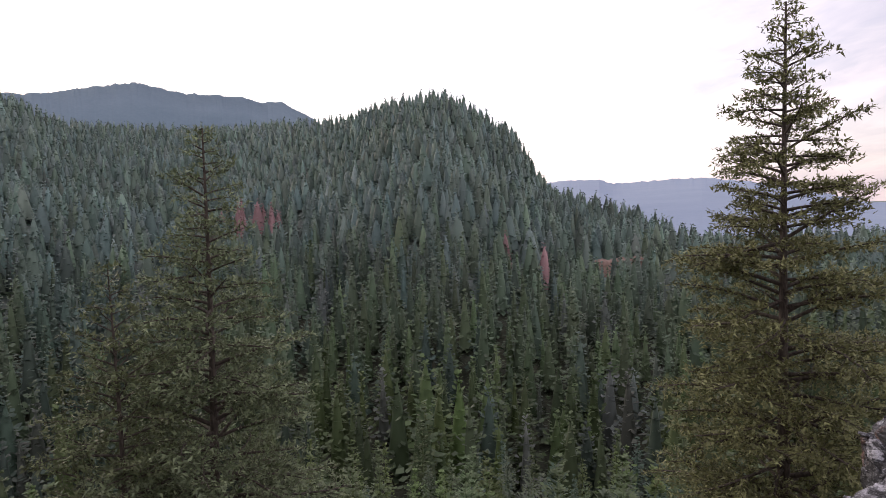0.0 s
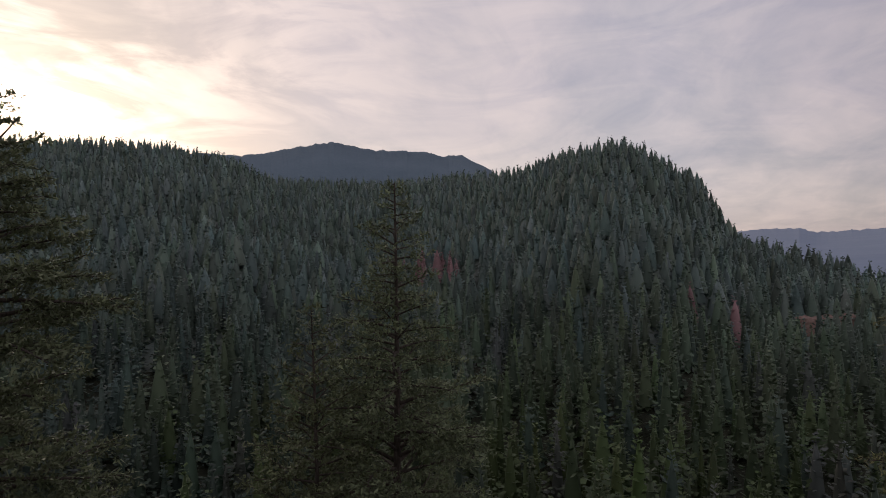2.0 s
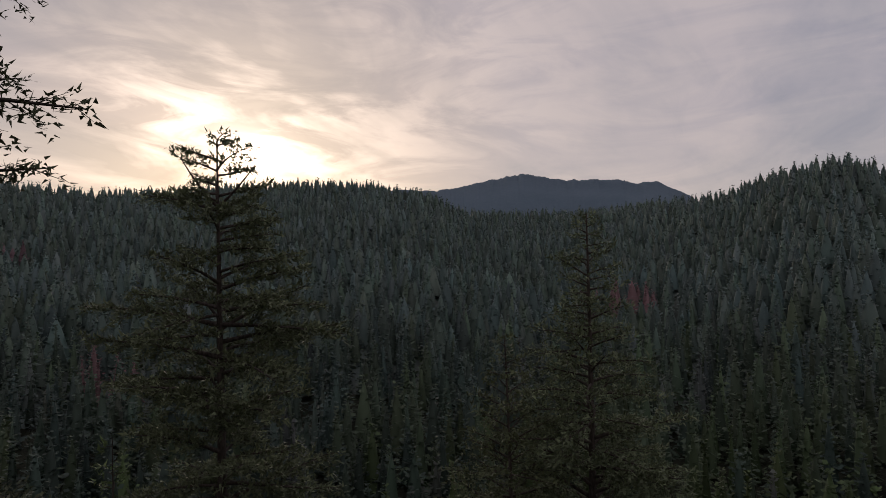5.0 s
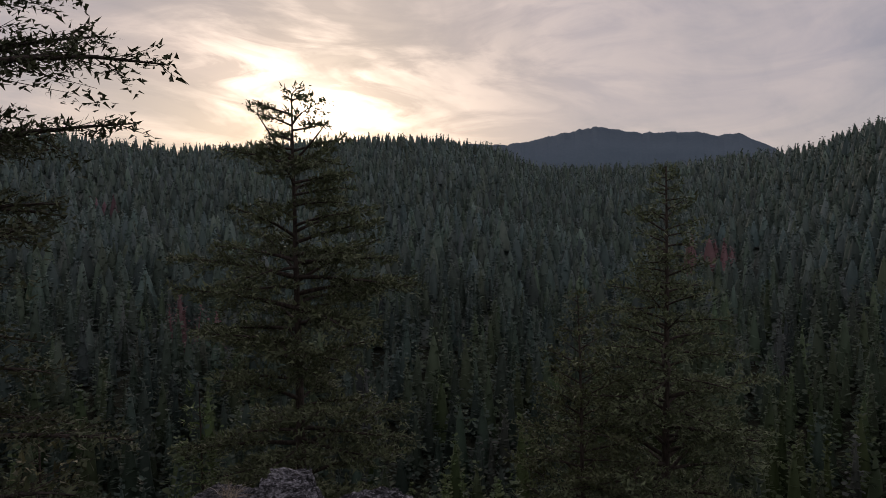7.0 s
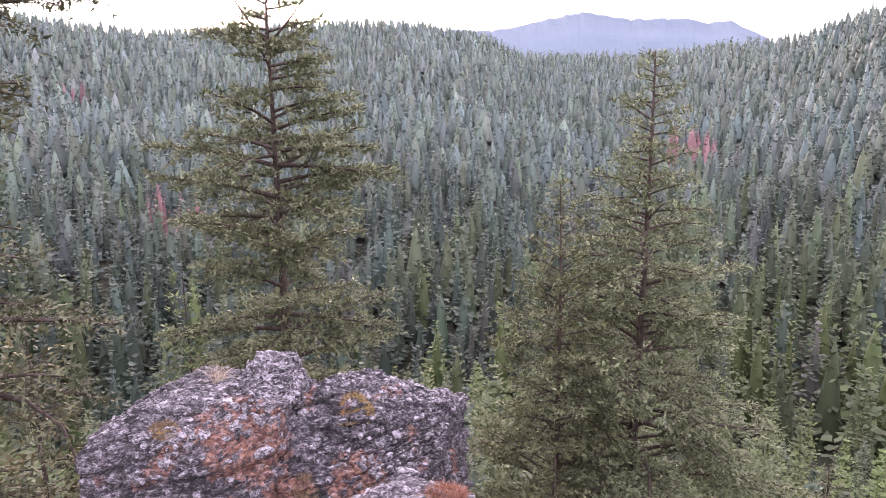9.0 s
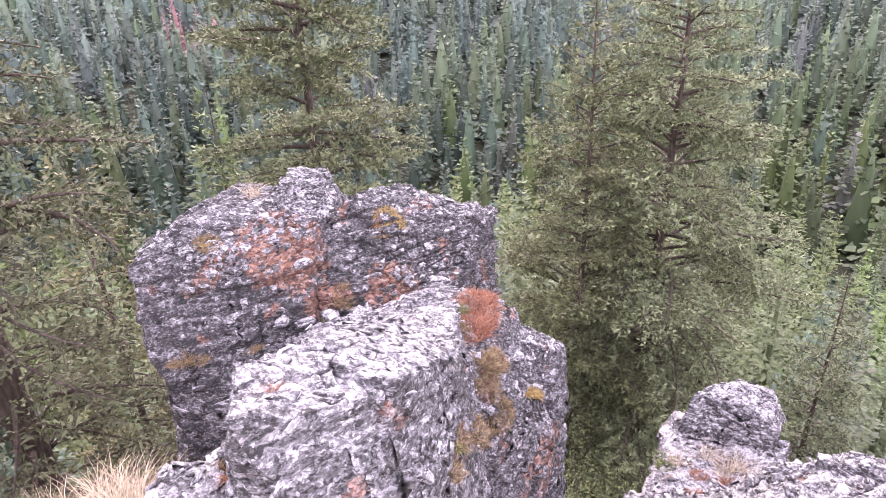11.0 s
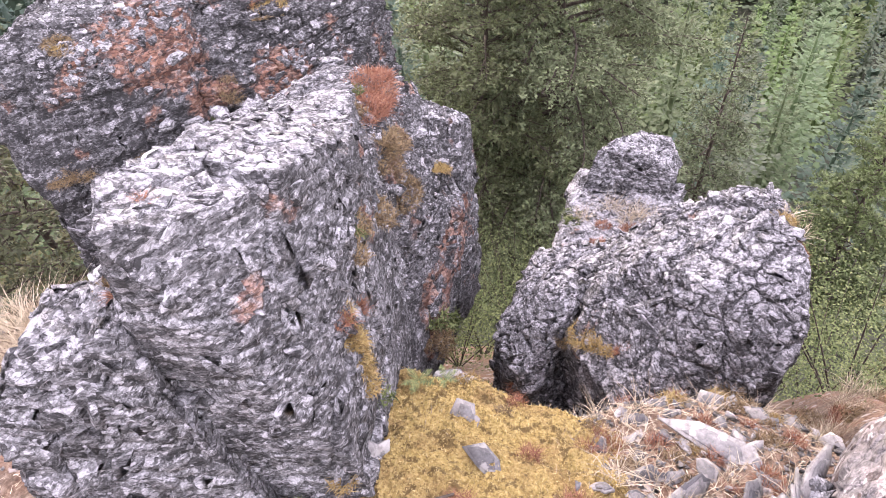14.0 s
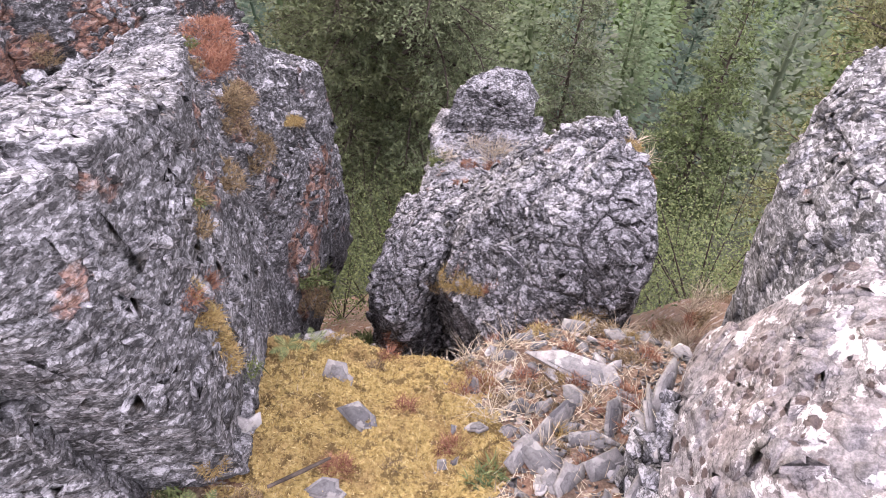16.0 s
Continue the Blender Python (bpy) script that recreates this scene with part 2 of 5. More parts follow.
def hill_material(name, col, col2):
    m, t, b = material(name)
    p = t.add("TexCoord").outputs["Object"]
    f = t.math("ADD", t.math("MULTIPLY", t.noise(p, 0.006, 5.0, 0.6), 0.6), t.math("MULTIPLY", t.noise(p, 0.09, 3.0), 0.4))
    finish(t, b, t.ramp(f, (0.35, col), (0.65, col2)), 1.0)
    return m


ROCK = rock_material("lichen_schist", 1.0, 0.66, 0.065, (0.22, 0.10, 0.0), up_pale=0.13, rust=(((-1.10, 0.90, 0.58), 0.10),))
ROCK_RUST = rock_material("rusty_schist", 0.92, 0.585, -0.06, (0.10, -0.16, 0.0), up_pale=0.12,
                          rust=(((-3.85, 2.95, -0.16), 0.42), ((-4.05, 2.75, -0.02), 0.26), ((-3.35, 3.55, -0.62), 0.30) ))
ROCK_WALL = rock_material("gully_schist", 0.98, 0.575, 0.01, (0.10, 0.12, 0.0), up_pale=0.10, rust=(((-1.70, 3.0, -1.25), 0.36), ((-1.50, 2.55, -1.35), 0.30)))
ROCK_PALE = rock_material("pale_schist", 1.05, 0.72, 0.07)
ROCK_LEAN = rock_material("pinkish_schist", 1.1, 0.60, 0.085, (0.35, 0.3, 0.0), up_pale=0.06)
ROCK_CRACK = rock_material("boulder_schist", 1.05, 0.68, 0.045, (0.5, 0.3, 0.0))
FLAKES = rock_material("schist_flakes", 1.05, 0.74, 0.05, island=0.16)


def chip_material(name, gain):
    """Matt split slate: plain grey with a faint grain, each piece its own shade."""
    m, t, b = material(name)
    p = t.add("TexCoord").outputs["Object"]
    isl, own = t.add("NewGeometry").outputs["Random Per Island"], t.add("ObjectInfo").outputs["Random"]
    f, g = t.noise(t.scaled(p, (1, 1, 3)), 45.0, 7.0, 0.75), t.noise(p, 16.0, 5.0, 0.6)
    col = t.ramp(t.math("FRACT", t.math("ADD", isl, own)), (0.0, (0.120 * gain, 0.120 * gain, 0.128 * gain)), (0.5, (0.20 * gain, 0.195 * gain, 0.20 * gain)), (1.0, (0.32 * gain, 0.305 * gain, 0.30 * gain)))
    col = t.mix(1.0, col, t.ramp(f, (0.3, 0.5), (0.5, 1.0), (0.7, 1.4)), "MULTIPLY")
    col = t.mix(t.ramp(g, (0.55, 0.0), (0.60, 0.7)), col, (0.42 * gain, 0.41 * gain, 0.40 * gain))
    finish(t, b, col, 0.85, f, 0.7, 0.006)
    return m


STONE_CHIP = chip_material("chip_stone", 0.72)
STONE_LIGHT = chip_material("light_chip_stone", 1.05)


def near_material():
    """Pinkish-grey rock with crusts of pale lichen and round dark rosettes."""
    m, t, b = material("spotted_schist")
    p = t.add("TexCoord").outputs["Object"]
    wob = t.add("TexNoise")
    t.put(wob.inputs["Vector"], p)
    wob.inputs["Scale"].default_value, wob.inputs["Detail"].default_value = 45.0, 4.0
    bent = t.add("VectorMath", operation="MULTIPLY_ADD")
    t.wire(wob.outputs["Color"], bent.inputs[0])
    bent.inputs[1].default_value = (0.016, 0.016, 0.016)
    t.wire(p, bent.inputs[2])
    broad, mid = t.noise(p, 2.5, 5.0, 0.6), t.noise(p, 26.0, 8.0, 0.78)
    fine = t.noise(t.scaled(p, (1, 1, 1.8)), 120.0, 6.0, 0.75)
    col = t.ramp(mid, (0.36, (0.070, 0.066, 0.070)), (0.47, (0.140, 0.132, 0.138)), (0.53, (0.185, 0.174, 0.181)), (0.64, (0.29, 0.274, 0.28)))
    col = t.mix(t.ramp(broad, (0.48, 0.0), (0.62, 0.35)), col, t.ramp(mid, (0.36, (0.16, 0.118, 0.10)), (0.6, (0.36, 0.285, 0.25))))
    col = t.mix(1.0, col, t.ramp(fine, (0.3, 0.58), (0.5, 1.0), (0.7, 1.42)), "MULTIPLY")
    white = t.ramp(t.noise(bent.outputs[0], 10.0, 8.0, 0.68), (0.545, 0.0), (0.565, 1.0))
    col = t.mix(t.math("MULTIPLY", white, 0.88), col, t.ramp(fine, (0.3, (0.30, 0.29, 0.295)), (0.7, (0.56, 0.545, 0.555))))
    sep = t.add("SeparateColor")
    t.wire(t.cells(bent.outputs[0], 24.0, "F1", 1), sep.inputs[0])
    disc = t.math("SUBTRACT", t.math("MULTIPLY", sep.outputs[0], 0.60), t.cells(bent.outputs[0], 24.0))
    spots = t.math("MULTIPLY", t.ramp(disc, (0.0, 0.0), (0.06, 1.0)), t.ramp(t.noise(p, 4.0, 3.0), (0.44, 0.0), (0.52, 1.0)))
    col = t.mix(t.math("MULTIPLY", spots, 0.92), col, t.ramp(fine, (0.3, (0.026, 0.020, 0.020)), (0.7, (0.090, 0.062, 0.056))))
    slit = t.ramp(t.noise(t.scaled(bent.outputs[0], (1.6, 1.6, 7.0), (0.35, 0.3, 0.0)), 2.2, 5.0, 0.6), (0.482, 1.0), (0.496, 0.0), (0.504, 0.0), (0.518, 1.0))
    col = t.mix(1.0, col, t.ramp(slit, (0.0, 0.45), (1.0, 1.0)), "MULTIPLY")
    h = t.math("ADD", t.math("MULTIPLY", mid, 0.7), t.math("ADD", t.math("MULTIPLY", fine, 0.7), t.math("ADD", t.math("MULTIPLY", slit, 0.6), t.math("MULTIPLY", white, 0.15))))
    finish(t, b, col, 0.9, h, 0.4, 0.005)
    return m


ROCK_NEAR = near_material()
NEEDLES = foliage_material("needles")
BARK = bark_material()
LITTER = litter_material()
FLOOR = floor_material()
HAZED_SLOPE = hazed_slope_material()
MOSS = moss_material()
# aerial haze is mixed into these blue base colours, paler for the farther range
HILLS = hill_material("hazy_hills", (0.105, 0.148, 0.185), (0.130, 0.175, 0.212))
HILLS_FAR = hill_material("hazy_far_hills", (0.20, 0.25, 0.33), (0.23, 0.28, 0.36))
DRY_GRASS = tuft_material("dry_grass", (0.22, 0.17, 0.115), (0.44, 0.375, 0.275), (0.62, 0.555, 0.44))
RED_TUFT = tuft_material("red_tuft", (0.09, 0.035, 0.024), (0.25, 0.115, 0.075), (0.40, 0.23, 0.15))
BROWN_TUFT = tuft_material("brown_tuft", (0.06, 0.042, 0.024), (0.18, 0.130, 0.075), (0.31, 0.24, 0.14))
GOLD_TUFT = tuft_material("gold_tuft", (0.11, 0.075, 0.03), (0.29, 0.205, 0.085), (0.43, 0.35, 0.16))
GREEN_TUFT = tuft_material("green_leaf", (0.045, 0.060, 0.025), (0.11, 0.140, 0.055), (0.21, 0.235, 0.10))


# ---- helpers for meshes ----
def smooth(x):
    x = np.clip(x, 0.0, 1.0)
    return x * x * (3 - 2 * x)


def lattice(i, j, k, seed):
    """A repeatable random number, 0 to 1, for every lattice point."""
    n = (i.astype(np.int64) * 374761393 + j.astype(np.int64) * 668265263 + k.astype(np.int64) * 2147483647 + seed * 974634777) & 0x7FFFFFFF
    n = ((n ^ (n >> 13)) * 1274126177) & 0x7FFFFFFF
    n = ((n ^ (n >> 16)) * 668265263) & 0x7FFFFFFF
    return (n ^ (n >> 15)) / 2147483647.0


def vnoise(p, scale, seed=0, octaves=3, rough=0.5):
    """Smooth noise of points (n, 3), about -1 to 1."""
    total, amp, norm = np.zeros(len(p)), 1.0, 0.0
    for o in range(octaves):
        q = p * scale * 2 ** o + 13.7 * (o + 1)
        i = np.floor(q)
        f = q - i
        f = f * f * (3 - 2 * f)
        i = i.astype(np.int64)
        v = np.zeros(len(p))
        for a in (0, 1):
            for b in (0, 1):
                for c in (0, 1):
                    w = (f[:, 0] if a else 1 - f[:, 0]) * (f[:, 1] if b else 1 - f[:, 1]) * (f[:, 2] if c else 1 - f[:, 2])
                    v += w * lattice(i[:, 0] + a, i[:, 1] + b, i[:, 2] + c, seed + o)
        total += amp * (2 * v - 1)
        norm += amp
        amp *= rough
    return total / norm


def cells(p, scale, seed=0):
    """For points (n, 3): a random number, a gap to the next cell and the rise of a tilted facet, for irregular blocks."""
    q = p * scale
    i = np.floor(q).astype(np.int64)
    best, second, val, lean = np.full(len(p), 9.0), np.full(len(p), 9.0), np.zeros(len(p)), np.zeros(len(p))
    for a in (-1, 0, 1):
        for b in (-1, 0, 1):
            for c in (-1, 0, 1):
                j = i + np.array((a, b, c))
                o = np.stack([lattice(j[:, 0], j[:, 1], j[:, 2], seed + s) for s in (1, 2, 3)], 1)
                away = q - j - o
                d = np.linalg.norm(away, axis=1)
                near = d < best
                second = np.where(near, best, np.minimum(second, d))
                val = np.where(near, lattice(j[:, 0], j[:, 1], j[:, 2], seed + 4), val)
                tilt = np.stack([lattice(j[:, 0], j[:, 1], j[:, 2], seed + s) - 0.5 for s in (5, 6, 7)], 1)
                lean = np.where(near, (away * tilt).sum(1), lean)
                best = np.where(near, d, best)
    return val, second - best, lean


def mesh_of(name, v, f, mats, colour=None, index=None, shade=False):
    """A mesh from arrays: vertices (n, 3), faces (m, 3 or 4)."""
    v, f = np.asarray(v, np.float32), np.asarray(f, np.int32)
    me = bpy.data.meshes.new(name)
    k = f.shape[1]
    me.vertices.add(len(v))
    me.vertices.foreach_set("co", v.ravel())
    me.loops.add(f.size)
    me.loops.foreach_set("vertex_index", f.ravel())
    me.polygons.add(len(f))
    me.polygons.foreach_set("loop_start", np.arange(0, f.size, k, dtype=np.int32))
    if index is not None:
        me.polygons.foreach_set("material_index", np.asarray(index, np.int32))
    if shade:
        me.polygons.foreach_set("use_smooth", np.ones(len(f), bool))
    for m in mats if isinstance(mats, (list, tuple)) else [mats]:
        me.materials.append(m)
    if colour is not None:
        at = me.attributes.new("tree_colour", "FLOAT_COLOR", "POINT")
        at.data.foreach_set("color", np.c_[np.asarray(colour, np.float32), np.ones(len(v), np.float32)].ravel())
    me.update(calc_edges=True)
    return me


def part(name, me, parent, label=""):
    """Links a mesh as one part of a thing."""
    ob = new(name, me)
    ob.parent = parent
    return tagged(ob, label)


def thing(name, label, category, group="", kind="", data=None):
    return tagged(new(name, data), label, category, group, kind)


# ---- ground ----
AZ_KEYS = [-60, -35, -27, -22.3, -20, -17, -13, -10.4, -8.8, -7, -4.6, -2.7, -0.4, 3, 5, 7, 10, 15, 21, 27, 28.5, 31, 36, 42, 50, 58, 66, 75, 100]
RIDGE_EL = [-2, -2.2, -2.9, -3.0, -2.2, -1.0, 0.2, 1.0, 2.6, 6.0, 7.5, 8.9, 9.4, 8.9, 8.3, 7.5, 7.1, 6.8, 6.6, 6.7, 6.9, 8.2, 9.3, 9.5, 8.8, 8.1, 8.7, 8.8, 8.8]
RIDGE_R = [430, 430, 420, 410, 420, 450, 500, 545, 560, 575, 585, 590, 600, 600, 610, 640, 700, 780, 820, 800, 760, 680, 700, 740, 760, 720, 680, 680, 680]
RIM_AZ = [-180, -60, -40, -18, -10, 0, 10, 20, 28, 36, 43, 52, 60, 70, 80, 92, 120, 180]
RIM_R = [6, 3.4, 2.9, 2.0, 2.0, 1.9, 1.62, 1.60, 1.72, 1.78, 1.75, 2.0, 2.3, 2.85, 3.2, 3.5, 6, 6]
NEAR_R = [0, 2.0, 3.0, 4.5, 9, 24, 50, 80, 112]
NEAR_Z = [-0.8, -1.5, -2.6, -4.2, -9, -20, -33, -43, -48]


def height(x, y):
    x, y = np.asarray(x, float), np.asarray(y, float)
    r = np.hypot(x, y) + 1e-9
    az = np.degrees(np.arctan2(-x, y))
    p = np.stack([x, y, 0 * x], -1).reshape(-1, 3)
    el = np.interp(az, AZ_KEYS, RIDGE_EL)
    rr = np.interp(az, AZ_KEYS, RIDGE_R)
    zr = 2 + rr * np.tan(np.radians(el)) - 12.5
    zn = np.interp(r, NEAR_R, NEAR_Z)
    s = np.clip((r - 112) / (rr - 112), 0, 1)
    zs = -48 + (zr + 48) * s ** 1.25
    zb = np.maximum(zr - 0.28 * (r - rr), -60 + 0 * r)
    z = np.where(r < 112, zn, np.where(r < rr, zs, zb))
    z = z + vnoise(p, 1 / 60.0, 5, 3).reshape(r.shape) * 6 * smooth((r - 60) / 150) * smooth((1.15 * rr - r) / (0.3 * rr))
    back = smooth((np.abs(az - 15) - 85) / 50)
    z = z * (1 - back) + back * np.where(r < 6, -0.2, -0.2 + 0.25 * (r - 6) / (1 + r / 400))
    z = z + 1.3 * smooth((x - 0.5) / 0.8) * smooth((7 - r) / 3)
    # the stony shelf round the eye
    shelf = 0.07 - 0.33 * y + 0.13 * x
    left = smooth((-x - 1.35) / 0.6)
    shelf = shelf * (1 - left) + left * (-0.42 - 0.03 * y + 0.05 * (x + 3))
    shelf = shelf - 0.35 * np.maximum(0, y - 1.75)
    right = smooth((x - 0.35) / 0.7)
    shelf = shelf + right * 0.12
    shelf = np.where(y < 0, np.maximum(shelf, -0.5) * 0.6, shelf)
    rim = np.interp(az, RIM_AZ, RIM_R) + 0.16 * vnoise(p, 3.2, 33, 3).reshape(r.shape)
    k = smooth((r - rim) / 0.55)
    z = shelf * (1 - k) + z * k
    fine = vnoise(p, 2.2, 9, 4).reshape(r.shape) * 0.05 + vnoise(p, 9.0, 21, 3).reshape(r.shape) * 0.015
    return z + fine * smooth((30 - r) / 20)


def build_ground():
    az = np.r_[np.arange(-45, 95, 0.8), np.arange(95, 315, 6.0)]
    r = [0.12]
    while r[-1] < 4700:
        r.append(r[-1] + max(0.035, 0.032 * r[-1]))
    r = np.array(r)
    a, rr = np.meshgrid(np.radians(az), r)
    x, y = -rr * np.sin(a), rr * np.cos(a)
    z = height(x, y)
    n, m = len(az), len(r)
    v = np.stack([x, y, z], -1).reshape(-1, 3)
    i, j = np.meshgrid(np.arange(m - 1), np.arange(n), indexing="ij")
    j2 = (j + 1) % n
    f = np.stack([i * n + j, (i + 1) * n + j, (i + 1) * n + j2, i * n + j2], -1).reshape(-1, 4)
    # beyond 210 m the floor takes the haze-paled colour
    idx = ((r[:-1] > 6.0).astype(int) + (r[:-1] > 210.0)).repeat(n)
    me = mesh_of("ground", v, f, [LITTER, FLOOR, HAZED_SLOPE], index=idx, shade=True)
    thing("ground", "stony hilltop shelf falling to a forested valley floor", "ground", kind="structure", data=me)


build_ground()


def far_range(name, label, keys, els, dist, depth, mat, bumps):
    """A distant range of hills: a long mound with a wooded, finely jagged crest."""
    az = np.arange(keys[0], keys[-1] + 0.001, 0.045)
    el = np.interp(az, keys, els)
    p = np.stack([az * 9, az * 0, az * 0], -1)
    even = 2 + dist * np.tan(np.radians(el))
    crest = 2 + dist * np.tan(np.radians(el)) + vnoise(p, 0.35, 3, 3) * bumps * 2.2 + np.abs(vnoise(p, 2.6, 8, 2)) * bumps * 1.1
    rows = []
    for k, (dr, dz) in enumerate(((-depth, 0.0), (-0.6 * depth, 0.42), (-0.25 * depth, 0.78), (0.0, 1.0), (0.15 * depth, 0.6), (0.3 * depth, 0.0))):
        rr = dist + dr
        z = -60 + (even + 60) * dz if k != 3 else crest
        rows.append(np.stack([-rr * np.sin(np.radians(az)), rr * np.cos(np.radians(az)), z], -1))
    n = len(az)
    v = np.concatenate(rows)
    f = [(k * n + j, k * n + j + 1, (k + 1) * n + j + 1, (k + 1) * n + j) for k in range(len(rows) - 1) for j in range(n - 1)]
    thing(name, label, "hills", kind="structure", data=mesh_of(name, v, f, mat, shade=True))


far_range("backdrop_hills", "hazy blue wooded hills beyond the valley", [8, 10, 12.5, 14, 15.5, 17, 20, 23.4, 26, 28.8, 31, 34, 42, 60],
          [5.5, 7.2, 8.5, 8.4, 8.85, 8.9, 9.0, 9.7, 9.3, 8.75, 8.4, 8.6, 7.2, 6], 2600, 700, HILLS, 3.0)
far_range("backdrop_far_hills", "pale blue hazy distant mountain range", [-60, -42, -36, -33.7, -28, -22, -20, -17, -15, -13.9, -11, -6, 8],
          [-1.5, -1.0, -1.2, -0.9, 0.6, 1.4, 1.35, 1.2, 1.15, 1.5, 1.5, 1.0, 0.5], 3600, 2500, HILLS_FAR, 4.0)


# ---- trees ----
def tufted_tree(rng, r, boughs, size, bare=0.05, taper=0.78, core=0.62, deep=0.8):
    """A conifer of height 1: a dark solid heart and many short boughs that reach out of it. size: length of a bough, deep: how far in they begin."""
    n = boughs
    t = 0.98 * rng.uniform(0, 1, n) ** 1.15
    whorls = 13.0
    t = np.clip(t + 0.022 * np.sin(2 * np.pi * whorls * t), 0.0, 0.985)
    a = rng.uniform(0, 2 * np.pi, n)
    lump = 1 + 0.20 * np.sin(3 * a + 17 * t + rng.uniform(0, 6)) + 0.12 * np.sin(5 * a - 29 * t)
    edge = (r * (1 - t) ** taper * np.minimum(1, 0.62 + 2.6 * t) + 0.008) * lump * rng.uniform(deep, 1.12, n)
    ln = size * rng.uniform(0.7, 1.35, n) * (0.45 + 0.55 * (1 - t))
    start = np.maximum(edge - ln, 0.0)
    rise = -0.38 + 0.95 * t + rng.normal(0, 0.22, n)
    z = bare + (1 - bare) * t + 0.02 * t
    c = np.stack([np.cos(a) * start, np.sin(a) * start, z], -1)
    d = np.stack([np.cos(a), np.sin(a), rise], -1)
    q = np.stack([-np.sin(a), np.cos(a), rng.normal(0, 0.35, n)], -1)
    w, l = (ln * rng.uniform(0.30, 0.48, n))[:, None], ln[:, None]
    v = np.stack([c, c + d * l * 0.62 + q * w, c + d * l, c + d * l * 0.58 - q * w], 1).reshape(-1, 3)
    i = np.arange(n) * 4
    f = np.concatenate([np.stack([i, i + 2, i + 1], -1), np.stack([i, i + 3, i + 2], -1)])
    k = np.arange(5)
    rings = [np.stack([w * np.cos(k * 1.2566 + 9 * w), w * np.sin(k * 1.2566 + 9 * w), 0 * k + z], -1)
             for z, w in ((bare + 0.04, core * r), (0.45, core * r * 0.62), (0.76, core * r * 0.31))]
    heart = np.concatenate(rings + [[[0, 0, 0.95]]])
    q = (k + 1) % 5
    hf = np.concatenate([np.concatenate([np.stack([b + k, b + q, b + 5 + q], -1), np.stack([b + k, b + 5 + q, b + 5 + k], -1)]) for b in (0, 5)] + [np.stack([10 + k, 10 + q, 0 * k + 15], -1)]) + len(v)
    return np.concatenate([v, heart]), np.concatenate([f, hf])


def spike(h, r, sides=5):
    """A tapered trunk."""
    a = np.arange(sides) * 2 * np.pi / sides
    v = np.concatenate([np.stack([r * np.cos(a), r * np.sin(a), 0 * a - 0.6], -1), np.stack([0.6 * r * np.cos(a), 0.6 * r * np.sin(a), 0 * a + 0.5 * h], -1), [[0, 0, 0.98 * h]]])
    f = []
    for i in range(sides):
        j = (i + 1) % sides
        f += [(i, j, sides + j), (i, sides + j, sides + i), (sides + i, sides + j, 2 * sides)]
    return v, np.array(f)


FIR = np.array((0.041, 0.064, 0.044))
PINE = np.array((0.062, 0.084, 0.041))
LARCH = np.array((0.070, 0.097, 0.035))
HAZE_TINT = np.array((0.168, 0.232, 0.204))
GREY = np.array((0.072, 0.082, 0.068))
OLIVE = np.array((0.114, 0.135, 0.073))
DEAD = np.array((0.216, 0.132, 0.140))


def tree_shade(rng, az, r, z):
    """The colour of a tree: greener young pines low in the valley, a haze tint mixed in with distance."""
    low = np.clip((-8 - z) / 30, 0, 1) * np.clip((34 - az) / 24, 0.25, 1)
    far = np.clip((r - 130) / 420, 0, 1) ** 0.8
    q = rng.uniform()
    if q < 0.40 * low + 0.04:
        c = LARCH * 0.85
    elif q < 0.66 * low + 0.22:
        c = PINE * 0.85
    elif q > 0.93:
        c = GREY
    else:
        c = FIR * 0.9
    # distance haze is put into the colour: far trees drift to blue-grey
    c = c + (HAZE_TINT * rng.uniform(0.85, 1.15) - c) * far * rng.uniform(0.8, 1.0)
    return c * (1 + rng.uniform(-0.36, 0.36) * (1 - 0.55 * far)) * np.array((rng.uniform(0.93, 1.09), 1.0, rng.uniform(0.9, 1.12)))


def scatter(rng, r0, r1, gap, az0=-40.0, az1=82.0):
    """Places for trees on a jittered grid between two distances."""
    g = np.arange(-r1, r1, gap)
    x, y = np.meshgrid(g, g)
    x, y = x.ravel() + rng.uniform(-0.46, 0.46, x.size) * gap, y.ravel() + rng.uniform(-0.46, 0.46, y.size) * gap
    r, az = np.hypot(x, y), np.degrees(np.arctan2(-x, y))
    lim = np.interp(az, AZ_KEYS, RIDGE_R) + 14
    open_ = np.ones(len(x), bool)
    for cx, cy, rad in CLEAR:
        open_ &= np.hypot(x - cx, y - cy) > rad
    keep = open_ & (r >= r0) & (r < np.minimum(r1, lim)) & (az > az0) & (az < az1)
    return x[keep], y[keep]


HEROES = []          # (x, y, free radius) round the trees that stand alone


